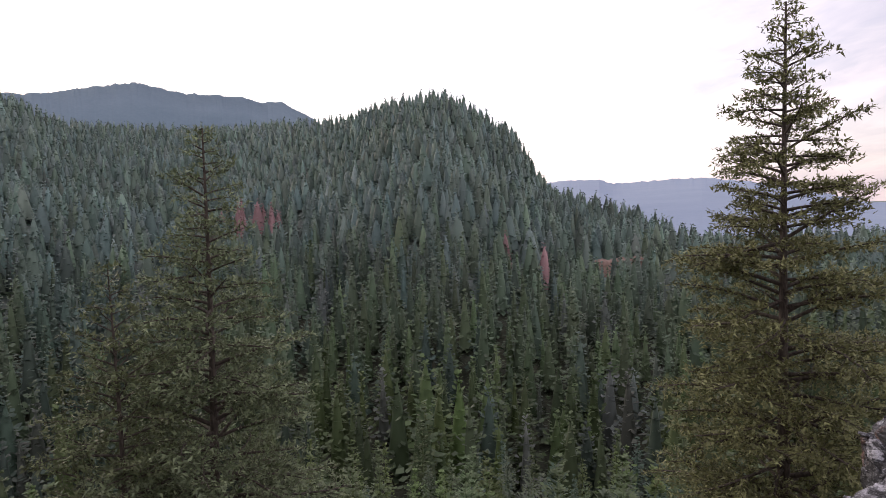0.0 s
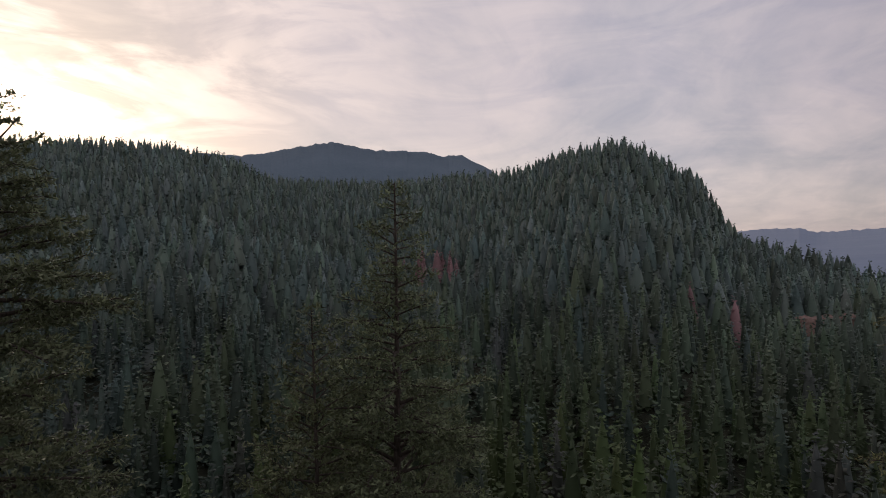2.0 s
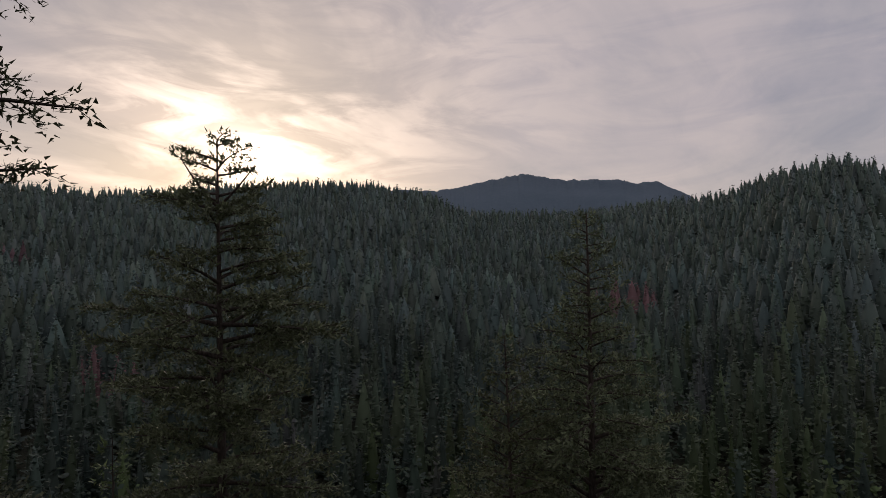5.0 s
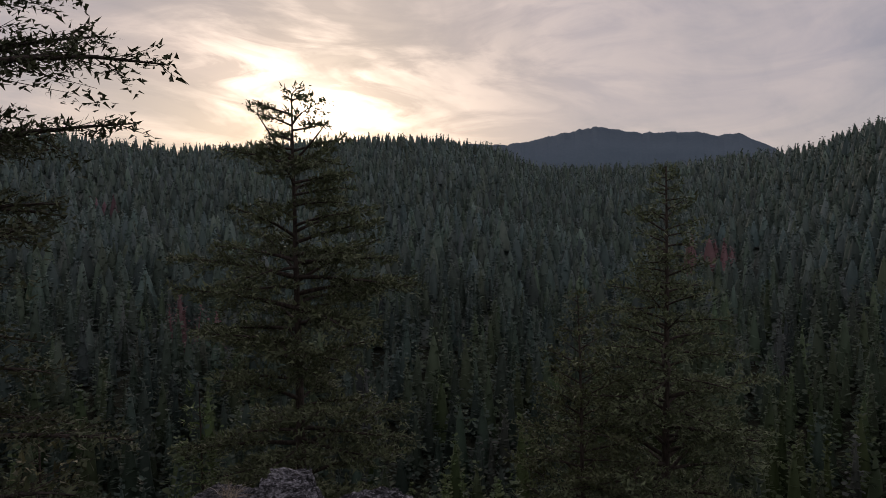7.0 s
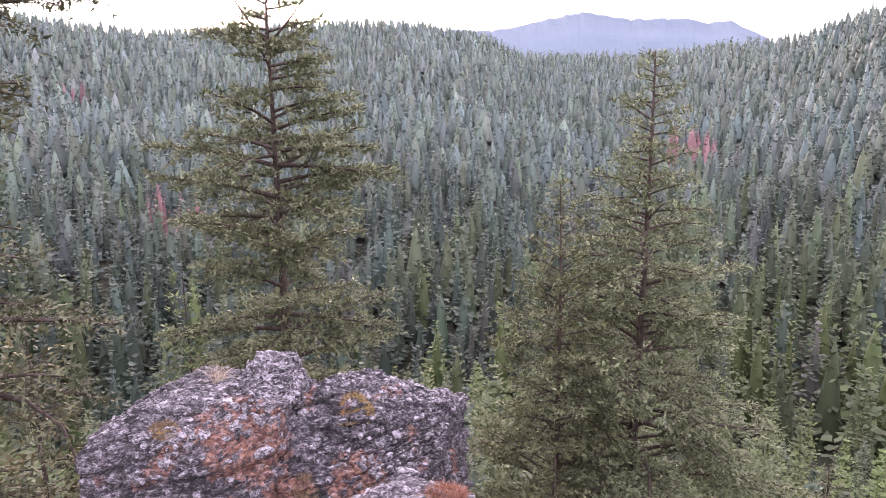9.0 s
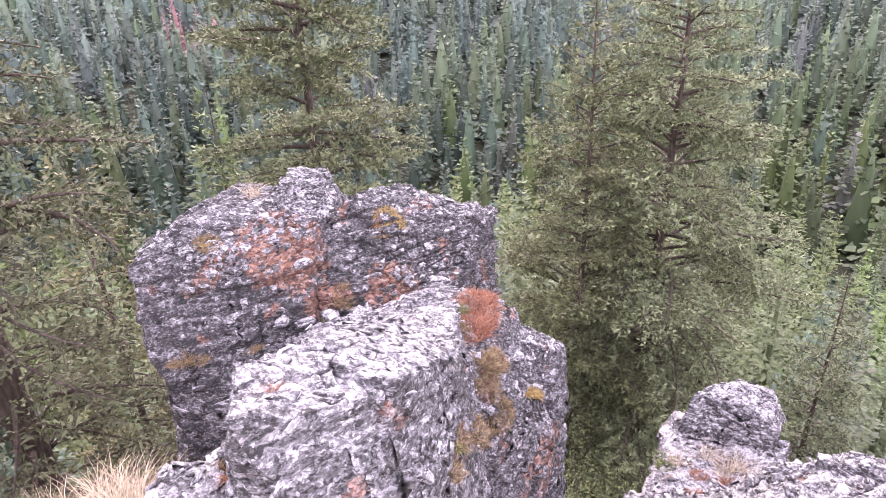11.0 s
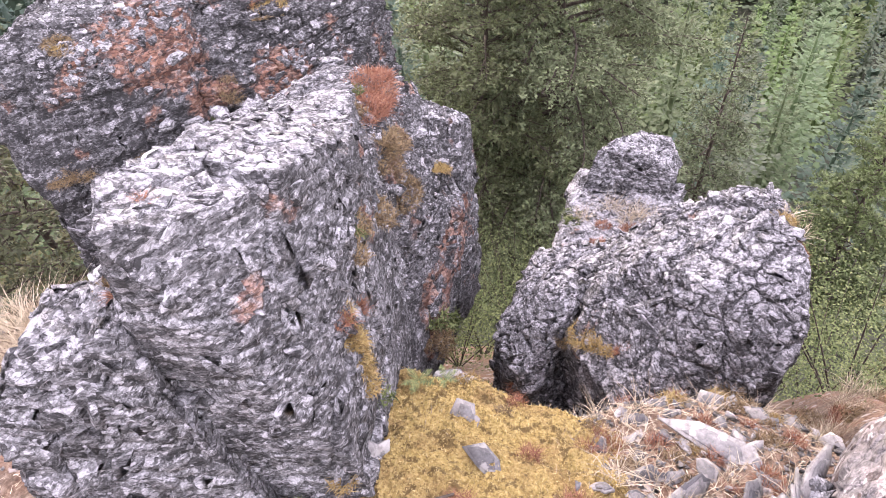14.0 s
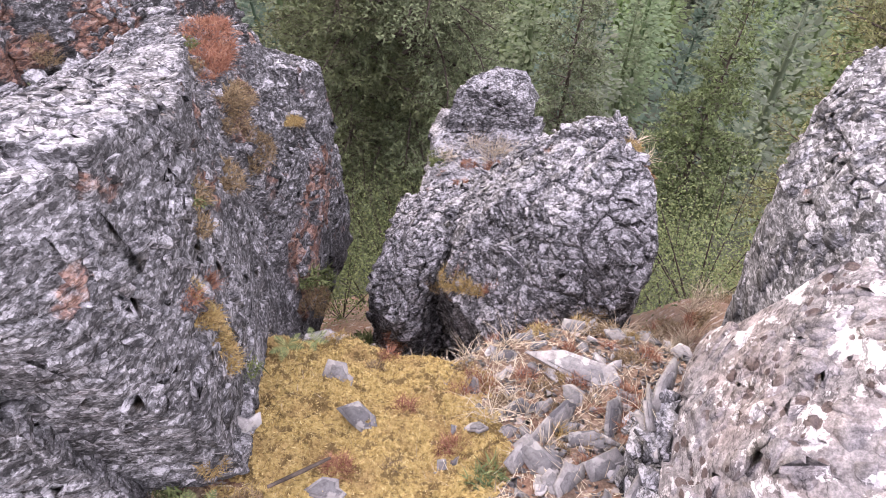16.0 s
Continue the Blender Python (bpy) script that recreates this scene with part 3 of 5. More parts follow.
def woods(name, label, rng, x, y, kinds, tall):
    """One wood: every tree its own mix of size, turn and haze-tinted green, joined to one mesh."""
    z = height(x, y)
    az, r = np.degrees(np.arctan2(-x, y)), np.hypot(x, y)
    vs, fs, cs, ms, base = [], [], [], [], 0
    for k in range(len(x)):
        v, f, t = kinds[rng.integers(len(kinds))]
        s = rng.uniform(*tall)
        wide = s * rng.uniform(0.8, 1.15)
        a = rng.uniform(0, 6.283)
        ca, sa = math.cos(a) * wide, math.sin(a) * wide
        vv = np.empty_like(v)
        vv[:, 0] = v[:, 0] * ca - v[:, 1] * sa + x[k]
        vv[:, 1] = v[:, 0] * sa + v[:, 1] * ca + y[k]
        vv[:, 2] = v[:, 2] * s + z[k]
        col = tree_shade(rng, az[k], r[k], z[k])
        for (dx, dy, rad) in DEAD_SPOTS:
            if math.hypot(x[k] - dx, y[k] - dy) < rad:
                col = DEAD * rng.uniform(0.8, 1.15)
        vs.append(vv), fs.append(f + base), cs.append(np.tile(col, (len(v), 1))), ms.append(t)
        base += len(v)
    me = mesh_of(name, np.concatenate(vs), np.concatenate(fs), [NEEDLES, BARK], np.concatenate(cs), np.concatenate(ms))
    thing(name, label, "forest", kind="stuff", data=me)


def at_az(az, r):
    return -r * math.sin(radians(az)), r * math.cos(radians(az))


DEAD_SPOTS = [(*at_az(15.2, 350), 15.0), (*at_az(12.9, 338), 7.0), (*at_az(57.4, 224), 9.0), (*at_az(-6.5, 268), 4.5), (*at_az(63.8, 420), 9.0), (*at_az(-9.5, 262), 4.0)]
CLEAR = [(*at_az(-16.4, 292), 11.0), (*at_az(-14.4, 292), 10.0), (*at_az(-15.6, 278), 9.0)]


def kind_of(rng, r, boughs, size, trunk_sides):
    v, f = tufted_tree(rng, r, boughs, size, core=0.46 if trunk_sides else 0.74, deep=0.6 if trunk_sides else 0.8)
    m = np.zeros(len(f), int)
    if trunk_sides:
        tv, tf = spike(1.0, 0.012, trunk_sides)
        f, m = np.concatenate([f, tf + len(v)]), np.r_[m, np.ones(len(tf), int)]
        v = np.concatenate([v, tv])
    return v, f, m


def build_woods():
    rng = np.random.default_rng(11)
    top = [kind_of(rng, 0.29 * q, 30, 0.17, 0) for q in (0.8, 0.95, 1.1, 1.25, 0.9, 0.7, 1.0, 1.15)]
    far = [kind_of(rng, 0.28 * q, 64, 0.12, 0) for q in (0.8, 0.95, 1.1, 1.25, 0.9, 0.7, 1.0, 1.15)]
    mid = [kind_of(rng, 0.26 * q, 130, 0.095, 3) for q in (0.8, 0.95, 1.1, 1.25, 0.9, 0.7, 1.0, 1.15)]
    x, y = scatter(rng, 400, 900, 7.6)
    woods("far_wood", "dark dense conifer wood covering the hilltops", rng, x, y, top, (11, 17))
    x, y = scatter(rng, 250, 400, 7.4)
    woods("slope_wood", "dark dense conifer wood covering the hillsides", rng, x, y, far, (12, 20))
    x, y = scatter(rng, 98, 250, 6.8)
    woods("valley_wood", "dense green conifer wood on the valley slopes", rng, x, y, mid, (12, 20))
    # trees that can be told apart, the nearest with finer boughs
    def models(boughs, size):
        made = []
        for q, col in ((0.9, FIR), (1.05, PINE), (1.15, LARCH), (1.0, FIR * 1.1), (1.2, GREY * 0.5 + PINE * 0.5), (0.85, LARCH * 1.1), (0.95, PINE * 1.1), (1.1, LARCH * 0.8)):
            v, f = tufted_tree(rng, 0.22 * q, boughs, size, bare=0.03, core=0.10, deep=0.30)
            tv, tf = spike(1.0, 0.013, 6)
            made.append((mesh_of("crown", v, f, NEEDLES, np.tile(col * 1.45, (len(v), 1))), mesh_of("trunk", tv, tf, BARK)))
        return made
    plain, feathered = models(640, 0.050), models(1300, 0.036)
    x, y = scatter(rng, 14, 98, 5.8)
    order = np.argsort(np.hypot(x, y))
    count = 0
    for k in order:
        if any(math.hypot(x[k] - hx, y[k] - hy) < hr for hx, hy, hr in HEROES):
            continue
        if count >= 325:
            break
        count += 1
        r = math.hypot(x[k], y[k])
        crown, trunk = (feathered if r < 46 else plain)[rng.integers(8)]
        s = rng.uniform(9, 16) if r > 35 else rng.uniform(7, 12)
        e = thing("conifer_tree", "green forest conifer with a pointed crown", "tree", "trees on the slope")
        part("trunk", trunk, e), part("crown", crown, e)
        e.matrix_basis = Matrix.LocRotScale((x[k], y[k], float(height(x[k], y[k]))), Euler((rng.normal(0, 0.03), rng.normal(0, 0.03), rng.uniform(0, 6.28))), (s * rng.uniform(0.85, 1.1),) * 2 + (s,))


def tube(points, radii, sides=5):
    """A tapered limb along points."""
    p, n = np.asarray(points, float), len(points)
    v, f = [], []
    for i in range(n):
        d = p[min(i + 1, n - 1)] - p[max(i - 1, 0)]
        d /= np.linalg.norm(d) + 1e-9
        s = np.cross(d, (0.3, 0.2, 1.0) if abs(d[2]) < 0.9 else (1.0, 0.0, 0.1))
        s /= np.linalg.norm(s)
        t = np.cross(d, s)
        for k in range(sides):
            a = 2 * math.pi * k / sides
            v.append(p[i] + radii[i] * (math.cos(a) * s + math.sin(a) * t))
    for i in range(n - 1):
        for k in range(sides):
            q = (k + 1) % sides
            f += [(i * sides + k, i * sides + q, (i + 1) * sides + q), (i * sides + k, (i + 1) * sides + q, (i + 1) * sides + k)]
    return np.array(v), np.array(f)


def big_tree(label, az, dist, top, profile, boughs, seed, colour, lean=(0.0, 0.0), up=0.25, droop=0.5, leafy=1.0, girth=0.16, sprig=0.13, forks=0, skip=0.0):
    """A near conifer: trunk, boughs with twigs, and sprigs of needles. profile: (height share, bough length) pairs."""
    rng = np.random.default_rng(seed)
    x, y = at_az(az, dist)
    z = float(height(x, y)) - 0.15
    h = top - z
    HEROES.append((x, y, 3.2))
    e = thing("conifer_tree", label, "tree", "trees below the rocks")
    e.matrix_basis = Matrix.Translation((x, y, z))
    trunk_line = lambda t: np.array((lean[0] * t ** 1.3 + 0.05 * math.sin(5 * t + seed), lean[1] * t ** 1.3 + 0.05 * math.cos(4 * t + seed), h * t))
    ts = np.linspace(0, 1, 14)
    tv, tf = tube([trunk_line(t) for t in ts], [girth * (1 - 0.93 * t) + (0.06 if t == 0 else 0) for t in ts], 9)
    part("trunk", mesh_of("trunk", tv, tf, BARK, shade=True), e)
    hs, ls = zip(*profile)
    wood_v, wood_f, nb = [], [], 0
    cs, ds, lens = [], [], []
    for b in range(boughs):
        t = hs[0] + (hs[-1] - hs[0]) * ((b + rng.uniform(0, 1)) / boughs)
        if rng.uniform() < skip:
            continue
        ln = float(np.interp(t, hs, ls)) * rng.uniform(0.7, 1.15)
        if ln < 0.05:
            continue
        a = b * 2.4 + rng.uniform(-0.6, 0.6)
        o = trunk_line(t)
        rise = up * (0.4 + 0.9 * t) + rng.normal(0, 0.17)
        pts = []
        bend = rng.normal(0, 0.25)
        for q in np.linspace(0, 1, 6):
            aa = a + bend * q * q
            pts.append(o + np.array((math.cos(aa) * ln * q, math.sin(aa) * ln * q, ln * (rise * q - droop * (1.1 - t) * q * q))))
        rad = (0.010 + 0.014 * ln) * (girth / 0.16) ** 0.5
        bv, bf = tube(pts, [rad * (1 - 0.85 * q) for q in np.linspace(0, 1, 6)], 4)
        wood_v.append(bv), wood_f.append(bf + nb)
        nb += len(bv)
        pts = np.array(pts)
        n_tw = max(3, int(ln / 0.085))
        for k in range(n_tw):
            u = 0.2 + 0.8 * (k + rng.uniform(0, 1)) / n_tw
            i = min(int(u * 5), 4)
            base = pts[i] + (pts[i + 1] - pts[i]) * (u * 5 - i)
            along = pts[i + 1] - pts[i]
            along /= np.linalg.norm(along) + 1e-9
            sgn = 1 if k % 2 else -1
            flat = np.array((-along[1], along[0], 0)) * sgn
            tw = along * 0.65 + flat * rng.uniform(0.5, 0.95) + np.array((0, 0, rng.normal(0.02, 0.22)))
            tw /= np.linalg.norm(tw)
            tl = (0.42 * ln * (1.05 - u) ** 0.7 + 0.12) * rng.uniform(0.6, 1.1)
            m = max(1, int(tl / (0.065 / leafy)))
            if rng.uniform() > min(1.0, 0.55 + 0.5 * leafy):
                continue
            for j in range(m):
                s = (j + 1) / m
                cs.append(base + tw * tl * s + np.array((0, 0, -0.10 * tl * s * s)))
                ds.append(tw + rng.normal(0, 0.35, 3))
                lens.append(sprig * rng.uniform(0.7, 1.25))
            if tl > 0.22:
                wv, wf = tube([base, base + tw * tl * 0.9], [0.006, 0.002], 3)
                wood_v.append(wv), wood_f.append(wf + nb)
                nb += len(wv)
    for fk in range(forks):
        a = 2.1 * fk + 0.4
        p0 = trunk_line(0.93)
        pts = [p0 + np.array((math.cos(a) * q * 0.75, math.sin(a) * q * 0.75, 0.55 * q + 0.25 * q * q)) for q in np.linspace(0, 1, 5)]
        bv, bf = tube(pts, [0.035 * (1 - 0.8 * q) for q in np.linspace(0, 1, 5)], 4)
        wood_v.append(bv), wood_f.append(bf + nb)
        nb += len(bv)
    tagged(part("limb_wood", mesh_of("limb_wood", np.concatenate(wood_v), np.concatenate(wood_f), BARK), e), kind="stuff")
    c, d, ln = np.array(cs), np.array(ds), np.array(lens)
    d /= np.linalg.norm(d, axis=1)[:, None]
    vs, fs, col, base = [], [], [], 0
    n = len(c)
    shade = rng.uniform(0.6, 1.4, n)[:, None] * colour
    for k in range(4):
        g = d + rng.normal(0, 0.62, (n, 3))
        g[:, 2] += 0.12
        g /= np.linalg.norm(g, axis=1)[:, None]
        s = np.cross(g, np.array((0.0, 0.0, 1.0)) + rng.normal(0, 0.5, (n, 3)))
        s /= np.linalg.norm(s, axis=1)[:, None] + 1e-9
        w = (ln * rng.uniform(0.13, 0.21, n))[:, None]
        L = (ln * rng.uniform(0.5, 1.0, n))[:, None]
        o = c + rng.normal(0, 0.03, (n, 3))
        vs.append(np.stack([o - s * w, o + s * w, o + g * L], 1).reshape(-1, 3))
        i = np.arange(n) * 3 + base
        fs.append(np.stack([i, i + 1, i + 2], -1))
        col.append(shade.repeat(3, 0))
        base += 3 * n
    part("crown", mesh_of("crown", np.concatenate(vs), np.concatenate(fs), NEEDLES, np.concatenate(col)), e)
    return e


big_tree("tall full dark-green fir below the rocks", 18.4, 11.2, 3.3, [(0.06, 1.8), (0.25, 2.4), (0.5, 2.3), (0.68, 1.75), (0.8, 1.2), (0.9, 0.68), (0.97, 0.3), (1.0, 0.08)],
         230, 3, OLIVE * 1.12, droop=0.45, leafy=1.2, sprig=0.105)
big_tree("slender yellowish fir beside a taller fir", 25.4, 10.6, 1.3, [(0.05, 1.6), (0.3, 2.0), (0.6, 1.5), (0.85, 0.7), (0.97, 0.22), (1.0, 0.06)],
         180, 4, OLIVE * 0.85 + LARCH * 0.45, droop=0.35, up=0.42, leafy=1.1, girth=0.11, sprig=0.105)
big_tree("old sparse fir with a broken forked crown", 49.2, 12.6, 4.8, [(0.18, 1.3), (0.3, 2.4), (0.55, 2.3), (0.7, 1.8), (0.8, 2.0), (0.9, 1.35), (0.96, 1.0), (1.0, 0.6)],
         190, 5, OLIVE * 1.15, droop=0.35, up=0.2, leafy=1.2, girth=0.2, forks=3, skip=0.28)
big_tree("big fir with long bare hanging boughs", 77.0, 6.9, 7.5, [(0.15, 1.2), (0.4, 1.6), (0.62, 1.75), (0.8, 2.2), (0.95, 1.6), (1.0, 0.5)],
         150, 6, OLIVE * 0.8, droop=0.4, up=0.3, leafy=1.1, girth=0.22, sprig=0.09, skip=0.04)
big_tree("tall full golden-green fir beside the rocks", -27.6, 11.6, 4.9, [(0.05, 2.0), (0.3, 2.3), (0.55, 2.0), (0.7, 1.65), (0.85, 1.1), (0.95, 0.5), (1.0, 0.08)],
         300, 7, OLIVE * 0.9 + np.array((0.050, 0.036, 0.004)), droop=0.35, up=0.25, leafy=1.35, girth=0.19, sprig=0.10)
big_tree("young bright green fir below the ledge", -10.2, 15.5, -5.4, [(0.03, 1.6), (0.3, 1.7), (0.6, 1.1), (0.85, 0.5), (1.0, 0.06)], 110, 21, PINE * 0.7 + LARCH, leafy=1.0, girth=0.1, sprig=0.15)
big_tree("dark green fir below the perched boulder", 3.5, 17.0, -5.6, [(0.03, 1.7), (0.3, 1.8), (0.6, 1.3), (0.85, 0.6), (1.0, 0.06)], 100, 22, OLIVE * 0.8, leafy=0.9, girth=0.12, sprig=0.15)
big_tree("small light green fir behind the back rock", 57.0, 13.0, -0.4, [(0.03, 1.3), (0.3, 1.5), (0.6, 1.1), (0.85, 0.55), (1.0, 0.06)], 90, 23, PINE * 0.6 + LARCH, leafy=0.9, girth=0.1, sprig=0.14)
big_tree("brownish half-dry fir below the shelf", 68.0, 9.0, 0.0, [(0.03, 1.2), (0.3, 1.4), (0.6, 1.0), (0.85, 0.5), (1.0, 0.06)], 90, 24, PINE + np.array((0.05, 0.028, 0.012)), leafy=0.9, girth=0.1)
build_woods()


# ---- rocks ----
def grid_box(sx, sy, sz, res):
    """A box about the origin with an even net of quads on every side."""
    n = [max(2, int(round(s / res))) for s in (sx, sy, sz)]
    vs, fs, base = [], [], 0
    for axis in range(3):
        a, b = (axis + 1) % 3, (axis + 2) % 3
        for sign in (-1, 1):
            u, w = np.meshgrid(np.linspace(-0.5, 0.5, n[a] + 1), np.linspace(-0.5, 0.5, n[b] + 1), indexing="ij")
            p = np.zeros((u.size, 3))
            p[:, axis], p[:, a], p[:, b] = 0.5 * sign, u.ravel(), w.ravel()
            i, j = np.meshgrid(np.arange(n[a]), np.arange(n[b]), indexing="ij")
            q = (i * (n[b] + 1) + j).ravel() + base
            quad = np.stack([q, q + n[b] + 1, q + n[b] + 2, q + 1], -1)
            vs.append(p), fs.append(quad if sign > 0 else quad[:, ::-1])
            base += len(p)
    v, f = np.concatenate(vs), np.concatenate(fs)
    key, inv = np.unique(np.round(v * 100000).astype(np.int64), axis=0, return_inverse=True)
    return key / 100000.0, inv.ravel()[f]


def normals(v, f):
    d = np.cross(v[f[:, 2]] - v[f[:, 0]], v[f[:, 3]] - v[f[:, 1]])
    n = np.zeros_like(v)
    for k in range(4):
        np.add.at(n, f[:, k], d)
    return n / (np.linalg.norm(n, axis=1)[:, None] + 1e-12)


def block(cx, cy, z0, z1, sx, sy, yaw, res=0.02, flare=0.0, tip=(0.0, 0.0), cuts=(), seed=1, rough=1.0, bed=(0.15, -0.1, 1.0), layer=0.09,
          chunk=5.0, flaky=1.0, round_=0.015, chips=6, skew=0.0):
    """A weathered block of layered rock. flare: how much wider it is at its foot; tip: slope of its top along its own x and y;
    cuts: planes (point, normal) in the world that break it off."""
    h = z1 - z0
    v, f = grid_box(sx, sy, h, res)
    # rounded, irregular corners
    s = np.array((sx, sy, h))
    p = v * s
    inner = np.maximum(s / 2 - round_, 0.01)
    q = np.clip(p, -inner, inner)
    d = p - q
    ln = np.linalg.norm(d, axis=1)[:, None]
    p = q + np.where(ln > 1e-9, d / (ln + 1e-12) * np.minimum(ln, round_), 0)
    down = 0.5 - v[:, 2]
    p[:, 0] *= 1 + 2 * flare / sx * down
    p[:, 1] *= 1 + 2 * flare / sy * down
    p[:, 2] += (v[:, 2] + 0.5) * (p[:, 0] * tip[0] + p[:, 1] * tip[1])
    p[:, 0] += skew * p[:, 1]
    c, si = math.cos(radians(yaw)), math.sin(radians(yaw))
    w = np.stack([p[:, 0] * c - p[:, 1] * si + cx, p[:, 0] * si + p[:, 1] * c + cy, p[:, 2] + (z0 + z1) / 2], -1)
    # broken planes with a little waviness
    wav = vnoise(w, 3.0, seed + 40, 3)
    for point, nrm in cuts:
        nn = np.array(nrm, float)
        nn /= np.linalg.norm(nn)
        over = (w - np.array(point)) @ nn - 0.025 * wav
        w = w - np.where(over > 0, over, 0)[:, None] * nn
    # chipped corners and edges
    rng = np.random.default_rng(seed)
    size = max(sx, sy, 0.6)
    for _ in range(chips):
        nn = rng.normal(0, 1, 3) * np.array((1, 1, 0.8))
        nn /= np.linalg.norm(nn)
        far = w @ nn
        over = far - (far.max() - rng.uniform(0.01, 0.05) * size) - 0.006 * wav
        w = w - np.where(over > 0, over, 0)[:, None] * nn
    n = normals(w, f)
    b = np.array(bed, float)
    b /= np.linalg.norm(b)
    # big joints, ledges of the layers, chipped pieces, grain
    jig = 0.03 * np.stack([vnoise(w, 7, seed + k, 2) for k in (1, 2, 3)], -1)
    v1, g1, s1 = cells(w * np.array((1, 1, 1.4)) + jig, chunk * 0.42, seed)
    tall = (w @ b)[:, None] * b
    v2, g2, s2 = cells(w + 2.2 * tall + jig, chunk * 1.05, seed + 9)
    v3, g3, s3 = cells(w + 2.8 * tall + jig, chunk * 2.8, seed + 23)
    off = 0.040 * (v1 - 0.5) + 0.17 * s1 + (0.016 * (v2 - 0.5) + 0.075 * s2) * flaky + (0.007 * (v3 - 0.5) + 0.024 * s3) * flaky
    # ledges: every layer of every joint block stands out by its own amount
    level = (w @ b) / layer + 0.5 * vnoise(w, 1.7, seed + 50, 2)
    k1, k2 = np.floor(level), np.floor(v1 * 997)
    frac = level - k1
    off += 0.038 * (lattice(k1, k2, 0 * k1, seed + 60) - 0.5) * flaky - 0.010 * np.exp(-(np.minimum(frac, 1 - frac) / 0.10) ** 2)
    off -= 0.014 * np.exp(-(g1 / 0.03) ** 2)
    off += 0.008 * vnoise(w, 1.6, seed + 5, 3) + 0.003 * vnoise(w, 20, seed + 6, 3, 0.6)
    w = w + n * (off * rough)[:, None]
    return w, f


def hull_planes(corners):
    """Outward planes (normal, offset) of the convex body round the corners."""
    bm = bmesh.new()
    for c in corners:
        bm.verts.new(c)
    bmesh.ops.convex_hull(bm, input=bm.verts)
    mid = np.mean(np.array(corners, float), 0)
    rows = []
    for face in bm.faces:
        face.normal_update()
        n = np.array(face.normal)
        d = n @ np.array(face.verts[0].co)
        if n @ mid > d:
            n, d = -n, -d
        if not any(n @ m > 0.9995 and abs(d - e) < 1e-3 for m, e in rows):
            rows.append((n, d))
    bm.free()
    return mid, np.array([r[0] for r in rows]), np.array([r[1] for r in rows])


def crag(corners, res=0.01, seed=1, bed=(0.12, -0.1, 1.0), layer=0.055, ledge=1.0, plate=1.0, joint=2.2, soft=0.012):
    """A broken body of layered schist between its main corners: stepped layers, peeling plates and open joints."""
    mid, ns, ds = hull_planes(corners)
    c = np.array(corners, float)
    size = c.max(0) - c.min(0)
    v, f = grid_box(size[0], size[1], size[2], res)
    way = v * size
    way /= np.linalg.norm(way, axis=1)[:, None]
    reach = ds - ns @ mid
    wav = vnoise(mid + way * size.max() * 0.5, 2.6, seed + 40, 3)
    along = way @ ns.T
    far = np.where(along > 1e-6, reach[None] / np.maximum(along, 1e-6), 1e9)
    # a soft minimum wears the edges a little
    near = far.min(1)
    w = mid + way * near[:, None]
    gap = np.sort(ds[None] - w @ ns.T, 1)[:, 1]
    w = w - way * (soft * np.exp(-(gap / (2.2 * soft)) ** 2))[:, None]
    n = normals(w, f)
    b = np.array(bed, float)
    b /= np.linalg.norm(b)
    jig = 0.022 * np.stack([vnoise(w, 6, seed + k, 3) for k in (1, 2, 3)], -1)
    deep = (w @ b)[:, None] * b
    v1, g1, s1 = cells(w + 0.3 * deep + jig, joint, seed)
    v2, g2, s2 = cells(w + 1.6 * deep + 0.6 * jig, 8.0, seed + 9)
    v3, g3, s3 = cells(w + 2.4 * deep + 0.4 * jig, 21.0, seed + 23)
    level = (w @ b) / layer + 0.55 * vnoise(w, 2.1, seed + 50, 3)
    k1 = np.floor(level)
    frac = level - k1
    half = np.floor(level * 2.7)
    off = 0.022 * (v1 - 0.5) + 0.030 * s1 - 0.012
    off += ledge * (0.024 * (lattice(k1, np.floor(v1 * 997), 0 * k1, seed + 60) - 0.5) + 0.008 * (lattice(half, np.floor(v2 * 997), 0 * k1, seed + 61) - 0.5))
    off += plate * (0.013 * (v2 - 0.5) + 0.012 * s2 + 0.006 * (v3 - 0.5) + 0.005 * s3)
    off -= 0.012 * ledge * np.exp(-(np.minimum(frac, 1 - frac) / 0.09) ** 2) * (lattice(k1, np.floor(v1 * 577), 0 * k1, seed + 70) > 0.35)
    off -= 0.030 * min(1.0, ledge) * np.exp(-(g1 / 0.022) ** 2) + 0.006 * plate * np.exp(-(g2 / 0.05) ** 2)
    off += 0.010 * wav
    return w + n * off[:, None], f


